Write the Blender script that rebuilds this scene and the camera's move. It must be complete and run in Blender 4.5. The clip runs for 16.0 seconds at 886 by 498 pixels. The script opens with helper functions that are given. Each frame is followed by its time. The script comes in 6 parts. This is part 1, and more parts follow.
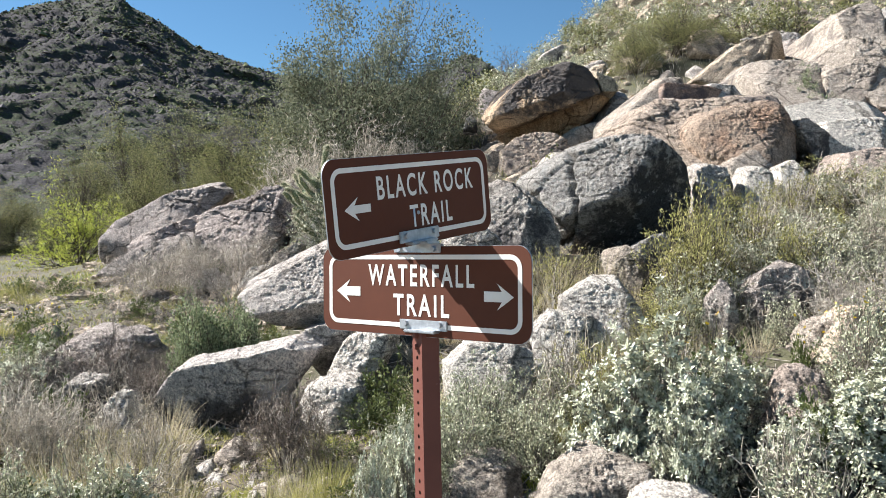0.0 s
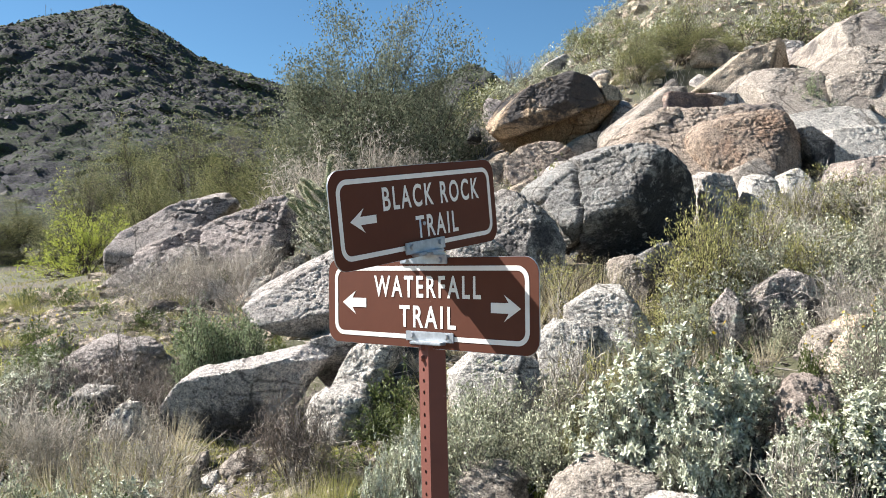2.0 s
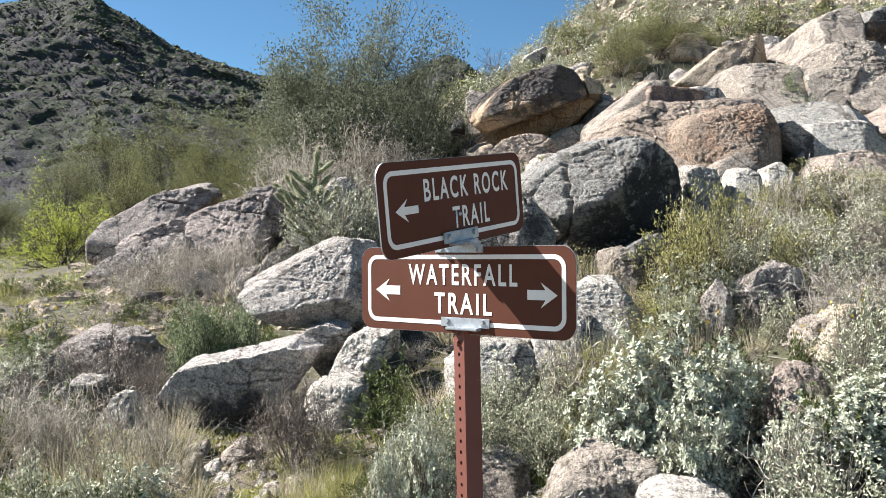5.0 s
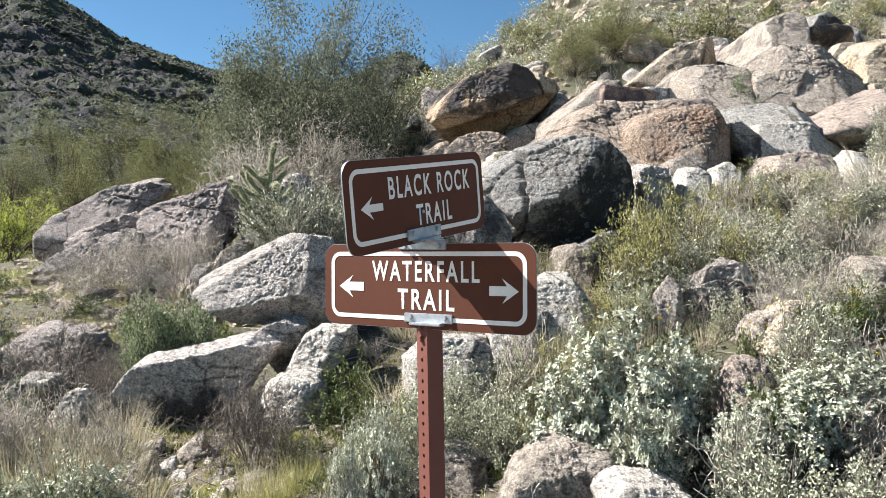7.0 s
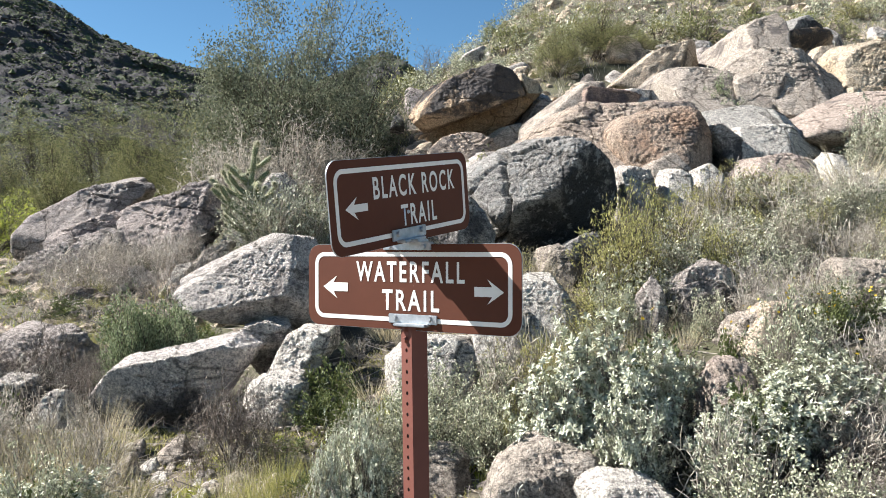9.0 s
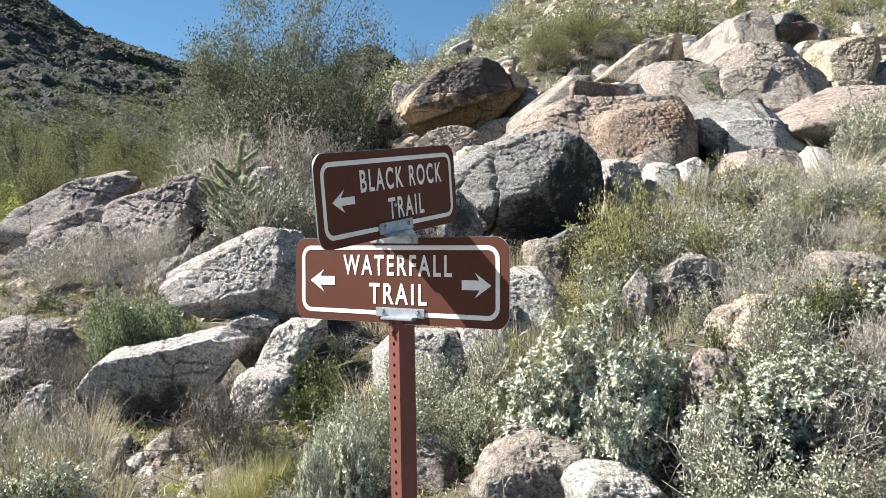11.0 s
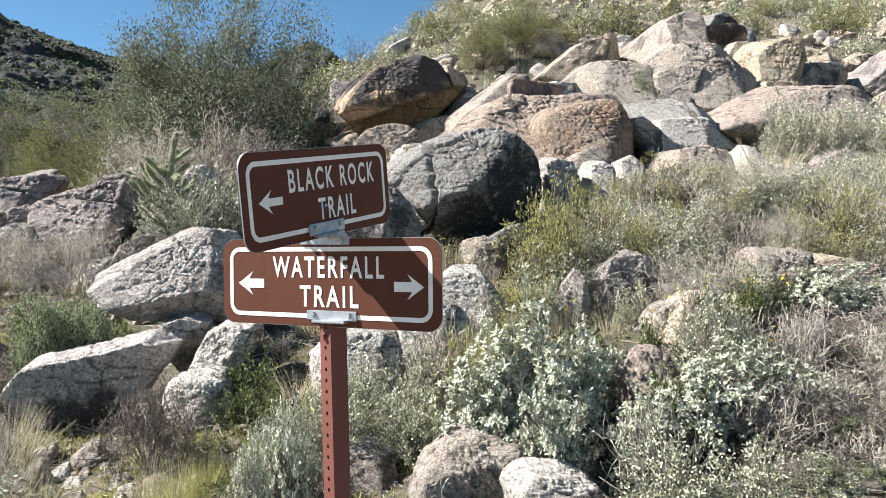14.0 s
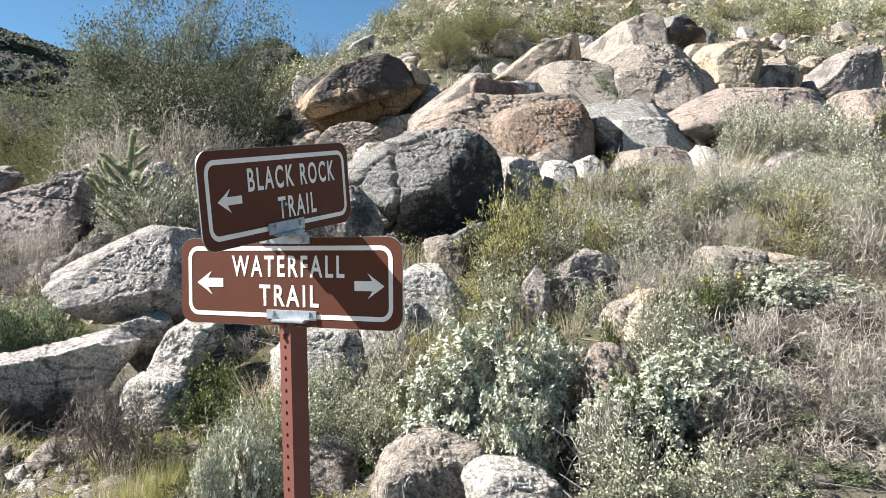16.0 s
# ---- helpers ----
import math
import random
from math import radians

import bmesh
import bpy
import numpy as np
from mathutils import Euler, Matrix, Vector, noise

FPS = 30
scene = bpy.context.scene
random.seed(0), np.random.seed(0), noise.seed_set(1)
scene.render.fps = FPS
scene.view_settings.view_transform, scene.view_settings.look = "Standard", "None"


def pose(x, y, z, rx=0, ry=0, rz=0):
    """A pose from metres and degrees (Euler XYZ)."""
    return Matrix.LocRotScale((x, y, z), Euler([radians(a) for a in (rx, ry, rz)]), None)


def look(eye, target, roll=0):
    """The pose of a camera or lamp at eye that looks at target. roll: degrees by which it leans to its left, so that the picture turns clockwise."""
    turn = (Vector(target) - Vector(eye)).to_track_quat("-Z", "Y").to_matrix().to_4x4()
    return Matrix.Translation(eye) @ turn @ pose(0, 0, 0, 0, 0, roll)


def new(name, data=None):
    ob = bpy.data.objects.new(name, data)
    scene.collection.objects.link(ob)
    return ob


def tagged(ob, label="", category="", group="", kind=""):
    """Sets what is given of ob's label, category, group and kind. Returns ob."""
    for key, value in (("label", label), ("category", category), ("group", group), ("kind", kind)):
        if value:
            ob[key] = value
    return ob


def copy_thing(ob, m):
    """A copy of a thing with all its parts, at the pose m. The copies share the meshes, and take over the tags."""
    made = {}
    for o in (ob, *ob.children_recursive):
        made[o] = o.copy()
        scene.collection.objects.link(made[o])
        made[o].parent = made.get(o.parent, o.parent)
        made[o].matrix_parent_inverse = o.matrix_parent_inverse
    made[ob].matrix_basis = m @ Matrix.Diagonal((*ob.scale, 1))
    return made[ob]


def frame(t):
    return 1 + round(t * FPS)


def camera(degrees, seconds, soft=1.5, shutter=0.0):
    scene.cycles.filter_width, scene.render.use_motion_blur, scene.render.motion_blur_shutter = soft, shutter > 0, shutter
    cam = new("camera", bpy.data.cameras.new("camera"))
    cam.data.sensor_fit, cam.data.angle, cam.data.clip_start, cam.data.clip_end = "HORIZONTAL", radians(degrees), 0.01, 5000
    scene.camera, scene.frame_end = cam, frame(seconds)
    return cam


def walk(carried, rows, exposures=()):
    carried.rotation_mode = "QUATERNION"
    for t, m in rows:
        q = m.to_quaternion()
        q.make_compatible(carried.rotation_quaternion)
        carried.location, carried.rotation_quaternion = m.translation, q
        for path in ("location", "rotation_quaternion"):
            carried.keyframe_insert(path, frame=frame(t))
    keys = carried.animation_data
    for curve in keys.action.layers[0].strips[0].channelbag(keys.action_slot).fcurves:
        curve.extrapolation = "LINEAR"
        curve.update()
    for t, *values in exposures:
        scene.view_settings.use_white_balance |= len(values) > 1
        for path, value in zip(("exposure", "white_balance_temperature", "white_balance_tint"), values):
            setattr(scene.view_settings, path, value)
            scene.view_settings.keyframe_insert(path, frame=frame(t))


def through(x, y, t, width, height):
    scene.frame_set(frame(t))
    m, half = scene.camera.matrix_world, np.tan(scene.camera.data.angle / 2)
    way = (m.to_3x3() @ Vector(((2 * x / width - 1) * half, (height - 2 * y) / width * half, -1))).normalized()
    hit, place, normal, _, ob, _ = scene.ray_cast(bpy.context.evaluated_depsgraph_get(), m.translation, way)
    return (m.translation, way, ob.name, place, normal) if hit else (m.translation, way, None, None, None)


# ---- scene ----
cam = camera(56.92, 16.0, soft=0.5)
PATH = [
    (0.0, pose(0.000, 0.000, 1.500, 90.00, -0.00, 0.00)),
    (0.5, pose(0.005, 0.012, 1.500, 90.23, 0.13, 0.36)),
    (1.0, pose(0.001, 0.013, 1.499, 90.41, 0.19, 0.46)),
    (1.5, pose(-0.001, 0.019, 1.501, 90.54, 0.21, 0.42)),
    (2.0, pose(-0.004, 0.011, 1.504, 90.65, 0.21, 0.31)),
    (2.5, pose(-0.013, 0.000, 1.504, 91.03, 0.02, 0.12)),
    (3.0, pose(-0.025, 0.007, 1.501, 90.93, 0.03, 0.18)),
    (3.5, pose(-0.059, -0.001, 1.499, 90.69, -0.07, -0.17)),
    (3.7, pose(-0.079, -0.007, 1.499, 90.65, -0.07, -0.25)),
    (5.8, pose(-0.158, -0.088, 1.498, 89.81, 0.08, -2.69)),
    (6.0, pose(-0.162, -0.092, 1.498, 89.81, 0.08, -3.03)),
    (6.5, pose(-0.164, -0.096, 1.499, 89.79, 0.01, -3.87)),
    (7.0, pose(-0.166, -0.097, 1.499, 89.83, -0.11, -4.63)),
    (7.5, pose(-0.167, -0.098, 1.500, 89.91, -0.21, -5.13)),
    (8.0, pose(-0.168, -0.094, 1.500, 89.95, -0.25, -5.45)),
    (10.5, pose(-0.173, -0.084, 1.498, 89.53, -0.22, -6.45)),
    (11.0, pose(-0.170, -0.084, 1.498, 89.44, -0.19, -6.73)),
    (11.5, pose(-0.166, -0.088, 1.502, 89.46, -0.06, -6.98)),
    (12.0, pose(-0.164, -0.083, 1.503, 89.63, 0.04, -7.61)),
    (12.5, pose(-0.164, -0.076, 1.504, 89.59, 0.20, -8.33)),
    (13.0, pose(-0.161, -0.066, 1.501, 89.50, 0.33, -9.20)),
    (13.5, pose(-0.153, -0.059, 1.501, 89.37, 0.28, -10.11)),
    (14.0, pose(-0.146, -0.054, 1.504, 89.30, 0.22, -10.87)),
    (14.5, pose(-0.148, -0.047, 1.503, 89.27, 0.10, -11.55)),
    (15.0, pose(-0.145, -0.053, 1.503, 89.22, 0.06, -12.17)),
    (15.5, pose(-0.141, -0.058, 1.504, 89.18, 0.11, -12.88)),
    (16.0, pose(-0.141, -0.062, 1.506, 89.18, 0.13, -13.44)),
]
walk(cam, PATH, exposures=[(0.0, 1.68, 6050, 11), (16.0, 1.68, 6050, 11)])

# ---- sky and sun ----
SUN_AZ, SUN_EL = 70.0, 43.0          # degrees to the left of +y, and above the horizon
world = bpy.data.worlds.new("sky")
scene.world = world
world.use_nodes = True
wn = world.node_tree
sky = wn.nodes.new("ShaderNodeTexSky")
sky.sky_type, sky.sun_disc = "NISHITA", False
sky.sun_elevation, sky.sun_rotation = radians(SUN_EL), radians(360 - SUN_AZ)
sky.air_density, sky.dust_density, sky.ozone_density = 1.0, 0.0, 0.9
sky.altitude = 1600.0
clear = wn.nodes.new("ShaderNodeMix")
clear.data_type, clear.blend_type = "RGBA", "MULTIPLY"
clear.inputs["Factor"].default_value = 1.0
clear.inputs["B"].default_value = (0.74, 1.0, 1.04, 1)
wn.links.new(sky.outputs["Color"], clear.inputs["A"])
wn.links.new(clear.outputs["Result"], wn.nodes["Background"].inputs["Color"])
wn.nodes["Background"].inputs["Strength"].default_value = 0.037
sun = new("sun", bpy.data.lights.new("sun", "SUN"))
sun.data.energy, sun.data.angle, sun.data.color = 5.0, radians(0.53), (1.0, 0.93, 0.84)
to_sun = Vector((-math.sin(radians(SUN_AZ)) * math.cos(radians(SUN_EL)), math.cos(radians(SUN_AZ)) * math.cos(radians(SUN_EL)), math.sin(radians(SUN_EL))))
sun.matrix_world = look(to_sun * 60, (0, 0, 0))


# ---- noise on arrays ----
def value_noise(p, seed=0):
    p = np.asarray(p, float)
    i = np.floor(p).astype(np.int64)
    f = p - i
    u = f * f * f * (f * (f * 6 - 15) + 10)
    out = 0.0
    for dx in (0, 1):
        for dy in (0, 1):
            for dz in (0, 1):
                h = ((i[:, 0] + dx) * 73856093) ^ ((i[:, 1] + dy) * 19349663) ^ ((i[:, 2] + dz) * 83492791) ^ (seed * 2654435761)
                h = h & 0xFFFFFFFF
                h = ((h ^ (h >> 15)) * 2246822519) & 0xFFFFFFFF
                h = ((h ^ (h >> 13)) * 3266489917) & 0xFFFFFFFF
                h = (h ^ (h >> 16)) / 4294967295.0
                w = (u[:, 0] if dx else 1 - u[:, 0]) * (u[:, 1] if dy else 1 - u[:, 1]) * (u[:, 2] if dz else 1 - u[:, 2])
                out = out + w * h
    return out * 2 - 1


def fbm(p, octaves=4, seed=0, gain=0.5, ridged=False):
    total, amp, scale = 0.0, 1.0, 1.0
    for o in range(octaves):
        n = value_noise(np.asarray(p) * scale + 17.3 * o, seed + o)
        total = total + amp * (1 - 2 * np.abs(n) if ridged else n)
        amp, scale = amp * gain, scale * 2.03
    return total


# ---- meshes from arrays ----
def mesh_of(name, verts, faces, smooth=True):
    """faces: a list of arrays, each of shape (n, 3) or (n, 4)."""
    me = bpy.data.meshes.new(name)
    faces = [np.asarray(f, np.int32) for f in faces if len(f)]
    loops = np.concatenate([f.ravel() for f in faces])
    totals = np.concatenate([np.full(len(f), f.shape[1], np.int32) for f in faces])
    starts = np.concatenate([[0], np.cumsum(totals)[:-1]]).astype(np.int32)
    me.vertices.add(len(verts))
    me.vertices.foreach_set("co", np.asarray(verts, np.float32).ravel())
    me.loops.add(len(loops))
    me.loops.foreach_set("vertex_index", loops)
    me.polygons.add(len(totals))
    me.polygons.foreach_set("loop_start", starts)
    me.polygons.foreach_set("loop_total", totals)
    me.polygons.foreach_set("use_smooth", np.full(len(totals), smooth))
    me.update(calc_edges=True)
    me.validate()
    return me


def thing(name, me, mat, label="", category="", group="", kind="", at=(0, 0, 0)):
    ob = new(name, me)
    me.materials.append(mat)
    ob.location = at
    return tagged(ob, label, category, group, kind)


def part(name, me, mat, parent, label=""):
    ob = new(name, me)
    if not me.materials:
        me.materials.append(mat)
    ob.parent = parent
    return tagged(ob, label)


def from_bm(name, bm, smooth=False):
    me = bpy.data.meshes.new(name)
    bmesh.ops.recalc_face_normals(bm, faces=bm.faces)
    bm.to_mesh(me)
    bm.free()
    for f in me.polygons:
        f.use_smooth = smooth
    return me


# ---- materials ----
def material(name):
    m = bpy.data.materials.new(name)
    m.use_nodes = True
    return m, m.node_tree, m.node_tree.nodes["Principled BSDF"]


def node(nt, kind, **values):
    n = nt.nodes.new(kind)
    for k, v in values.items():
        n.inputs[k.replace("_", " ")].default_value = v
    return n


def ramp(nt, source, stops):
    r = nt.nodes.new("ShaderNodeValToRGB")
    while len(r.color_ramp.elements) < len(stops):
        r.color_ramp.elements.new(0.5)
    for e, (pos, col) in zip(r.color_ramp.elements, stops):
        e.position, e.color = pos, (*col, 1) if len(col) == 3 else col
    nt.links.new(source, r.inputs["Fac"])
    return r.outputs["Color"]


def mix(nt, fac, a, b, blend="MIX"):
    n = nt.nodes.new("ShaderNodeMix")
    n.data_type, n.blend_type = "RGBA", blend
    for sock, v in ((n.inputs["Factor"], fac), (n.inputs["A"], a), (n.inputs["B"], b)):
        if isinstance(v, (int, float)):
            sock.default_value = v
        elif isinstance(v, tuple):
            sock.default_value = (*v, 1)
        else:
            nt.links.new(v, sock)
    return n.outputs["Result"]


def noise_of(nt, scale, detail=6, rough=0.6, coords=None, distort=0.0):
    n = node(nt, "ShaderNodeTexNoise", Scale=scale, Detail=detail, Roughness=rough, Distortion=distort)
    nt.links.new(coords, n.inputs["Vector"])
    return n.outputs["Fac"]


def object_coords(nt):
    return nt.nodes.new("ShaderNodeTexCoord").outputs["Object"]


def bump(nt, bsdf, height, strength, distance):
    b = node(nt, "ShaderNodeBump", Strength=strength, Distance=distance)
    nt.links.new(height, b.inputs["Height"])
    nt.links.new(b.outputs["Normal"], bsdf.inputs["Normal"])


def granite(name, light, mid, varnish, amount, tint=None, lichen=None, cracks=0.75, drift=None):
    """Weathered granite: crystals, pits, cracks, weathering stains, and a share of dark desert varnish."""
    m, nt, b = material(name)
    co = object_coords(nt)
    big, middle, coarse, fine, grain = (noise_of(nt, s, d, r, co) for s, d, r in ((1.7, 5, 0.6), (5, 6, 0.68), (26, 6, 0.8), (60, 4, 0.75), (170, 2, 0.6)))
    col = ramp(nt, middle, [(0.3, mid), (0.66, light)])
    if tint:
        col = mix(nt, ramp(nt, big, [(0.44, (0, 0, 0)), (0.6, (0.9, 0.9, 0.9))]), col, tint)
    speck = ramp(nt, grain, [(0.36, (0.25, 0.24, 0.23)), (0.48, (1, 1, 1)), (0.66, (1.4, 1.39, 1.36))])
    col = mix(nt, 0.75, col, speck, "MULTIPLY")
    pits = ramp(nt, fine, [(0.36, (0.22, 0.2, 0.19)), (0.48, (1, 1, 1)), (0.68, (1.4, 1.39, 1.37))])
    col = mix(nt, 0.8, col, pits, "MULTIPLY")
    col = mix(nt, 0.85, col, ramp(nt, coarse, [(0.37, (0.3, 0.28, 0.27)), (0.49, (1, 1, 1)), (0.64, (1.35, 1.34, 1.31))]), "MULTIPLY")
    warp = node(nt, "ShaderNodeTexNoise", Scale=2.2, Detail=5.0, Roughness=0.6)
    nt.links.new(co, warp.inputs["Vector"])
    # one set of steep cracks, one of long cracks along the sheets
    bed = node(nt, "ShaderNodeMapping", Rotation=(0.25, 0.3, 0.0), Scale=(0.55, 0.55, 2.2))
    nt.links.new(co, bed.inputs["Vector"])
    gaps = []
    for vector, scale, wide in ((co, cracks, 0.012), (bed.outputs["Vector"], 1.1, 0.03)):
        lines = node(nt, "ShaderNodeTexVoronoi", Scale=scale)
        lines.feature = "DISTANCE_TO_EDGE"
        nt.links.new(mix(nt, 0.3, vector, warp.outputs["Color"], "ADD"), lines.inputs["Vector"])
        gaps.append(ramp(nt, lines.outputs["Distance"], [(0.0, (0.08, 0.07, 0.065)), (wide * 0.5, (0.6, 0.58, 0.55)), (wide, (1, 1, 1))]))
    split = mix(nt, ramp(nt, middle, [(0.46, (0, 0, 0)), (0.56, (1, 1, 1))]), gaps[0], mix(nt, 1.0, gaps[0], gaps[1], "MULTIPLY"))
    col = mix(nt, 0.75, col, split, "MULTIPLY")
    stain = node(nt, "ShaderNodeTexNoise", Scale=1.15, Detail=9, Roughness=0.72, Distortion=0.5)
    nt.links.new(co, stain.inputs["Vector"])
    edge = 0.64 - 0.34 * amount
    patch = stain.outputs["Fac"]
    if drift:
        # varnish set to one side; for boulder and slab it adds shade to the colour
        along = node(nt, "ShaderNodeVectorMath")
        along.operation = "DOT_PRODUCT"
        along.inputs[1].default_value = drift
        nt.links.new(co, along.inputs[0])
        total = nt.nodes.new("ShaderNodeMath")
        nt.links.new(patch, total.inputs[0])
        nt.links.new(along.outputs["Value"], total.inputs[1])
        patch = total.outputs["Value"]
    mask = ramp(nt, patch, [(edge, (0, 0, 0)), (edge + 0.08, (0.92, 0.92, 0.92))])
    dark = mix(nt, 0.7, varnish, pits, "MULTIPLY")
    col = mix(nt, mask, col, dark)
    if lichen:
        spots = node(nt, "ShaderNodeTexNoise", Scale=9.0, Detail=9, Roughness=0.78)
        nt.links.new(co, spots.inputs["Vector"])
        col = mix(nt, ramp(nt, spots.outputs["Fac"], [(0.55, (0, 0, 0)), (0.6, (0.85, 0.85, 0.85))]), col, lichen)
    nt.links.new(mix(nt, 1.0, col, (1.36, 1.36, 1.35), "MULTIPLY"), b.inputs["Base Color"])
    b.inputs["Roughness"].default_value = 0.88
    b.inputs["Specular IOR Level"].default_value = 0.25
    large = node(nt, "ShaderNodeBump", Strength=1.0, Distance=0.03)
    nt.links.new(coarse, large.inputs["Height"])
    seams = node(nt, "ShaderNodeBump", Strength=0.6, Distance=0.03)
    nt.links.new(split, seams.inputs["Height"])
    nt.links.new(large.outputs["Normal"], seams.inputs["Normal"])
    small = node(nt, "ShaderNodeBump", Strength=1.0, Distance=0.026)
    nt.links.new(mix(nt, 0.3, fine, grain), small.inputs["Height"])
    nt.links.new(seams.outputs["Normal"], small.inputs["Normal"])
    nt.links.new(small.outputs["Normal"], b.inputs["Normal"])
    return m


ROCK = {
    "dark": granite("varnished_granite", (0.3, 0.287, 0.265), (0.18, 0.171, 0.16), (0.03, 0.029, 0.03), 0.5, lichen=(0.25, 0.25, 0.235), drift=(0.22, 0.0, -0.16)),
    "greydark": granite("stained_granite", (0.4, 0.37, 0.335), (0.25, 0.23, 0.21), (0.06, 0.056, 0.056), 0.4),
    "grey": granite("grey_granite", (0.47, 0.435, 0.395), (0.32, 0.29, 0.265), (0.09, 0.083, 0.08), 0.26),
    "grey2": granite("light_grey_granite", (0.56, 0.521, 0.47), (0.414, 0.381, 0.336), (0.14, 0.125, 0.115), 0.12),
    "greybig": granite("split_granite", (0.47, 0.43, 0.395), (0.32, 0.293, 0.268), (0.13, 0.12, 0.115), 0.26),
    "greypink": granite("rose_grey_granite", (0.344, 0.305, 0.28), (0.232, 0.202, 0.182), (0.11, 0.1, 0.097), 0.3),
    # drift darkens the low front: some varnish, some shade put into the colour
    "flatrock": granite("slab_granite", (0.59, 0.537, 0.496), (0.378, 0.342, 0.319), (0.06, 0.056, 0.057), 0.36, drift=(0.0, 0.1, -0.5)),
    "buff": granite("buff_granite", (0.44, 0.33, 0.21), (0.3, 0.2, 0.12), (0.1, 0.08, 0.07), 0.2, tint=(0.36, 0.24, 0.13)),
    "ledge": granite("ledge_granite", (0.42, 0.33, 0.235), (0.3, 0.22, 0.15), (0.055, 0.052, 0.053), 0.5, tint=(0.34, 0.24, 0.15), drift=(0.0, -0.1, 0.22)),
    "tan": granite("tan_granite", (0.46, 0.385, 0.3), (0.33, 0.265, 0.195), (0.12, 0.1, 0.085), 0.34),
    "pink": granite("rusty_granite", (0.36, 0.285, 0.22), (0.25, 0.19, 0.145), (0.1, 0.088, 0.08), 0.26, tint=(0.31, 0.205, 0.14)),
    "rose": granite("rose_tan_granite", (0.378, 0.315, 0.257), (0.27, 0.216, 0.171), (0.11, 0.095, 0.088), 0.36),
    "pinkdark": granite("red_slab_granite", (0.33, 0.25, 0.2), (0.21, 0.15, 0.125), (0.1, 0.08, 0.08), 0.45),
    "pale": granite("pale_granite", (0.378, 0.333, 0.284), (0.257, 0.222, 0.184), (0.125, 0.106, 0.092), 0.36, cracks=0.6),
    "palebrown": granite("pale_brown_granite", (0.369, 0.324, 0.275), (0.252, 0.216, 0.18), (0.11, 0.096, 0.087), 0.32),
    "pinkgrey": granite("pink_grey_granite", (0.368, 0.308, 0.262), (0.258, 0.21, 0.177), (0.11, 0.095, 0.087), 0.3),
    "cream": granite("cream_granite", (0.423, 0.369, 0.288), (0.306, 0.261, 0.198), (0.16, 0.135, 0.105), 0.2, tint=(0.4, 0.32, 0.22)),
    "rose2": granite("dusty_rose_granite", (0.344, 0.297, 0.271), (0.241, 0.204, 0.185), (0.125, 0.11, 0.105), 0.32),
    "white": granite("bleached_granite", (0.494, 0.465, 0.418), (0.38, 0.353, 0.314), (0.22, 0.2, 0.18), 0.08),
    "lichen": granite("lichened_granite", (0.4, 0.355, 0.315), (0.25, 0.22, 0.2), (0.075, 0.07, 0.07), 0.42, lichen=(0.46, 0.47, 0.4)),
}


def leaf_material(name, a, b_, rough=0.6, through=0.25, spec=0.3):
    """Leaf or stem colour that differs from piece to piece."""
    m, nt, b = material(name)
    rnd = nt.nodes.new("ShaderNodeNewGeometry").outputs["Random Per Island"]
    col = ramp(nt, rnd, [(0.0, a), (1.0, b_)])
    co = object_coords(nt)
    col = mix(nt, 0.45, col, ramp(nt, noise_of(nt, 5.0, 3, 0.6, co), [(0.3, (0.6, 0.6, 0.55)), (0.7, (1.2, 1.2, 1.15))]), "MULTIPLY")
    nt.links.new(col, b.inputs["Base Color"])
    b.inputs["Roughness"].default_value = rough
    b.inputs["Specular IOR Level"].default_value = spec
    if through:
        t = nt.nodes.new("ShaderNodeBsdfTranslucent")
        nt.links.new(col, t.inputs["Color"])
        mx = nt.nodes.new("ShaderNodeMixShader")
        mx.inputs["Fac"].default_value = through
        out = nt.nodes["Material Output"]
        nt.links.new(b.outputs[0], mx.inputs[1])
        nt.links.new(t.outputs[0], mx.inputs[2])
        nt.links.new(mx.outputs[0], out.inputs["Surface"])
    return m


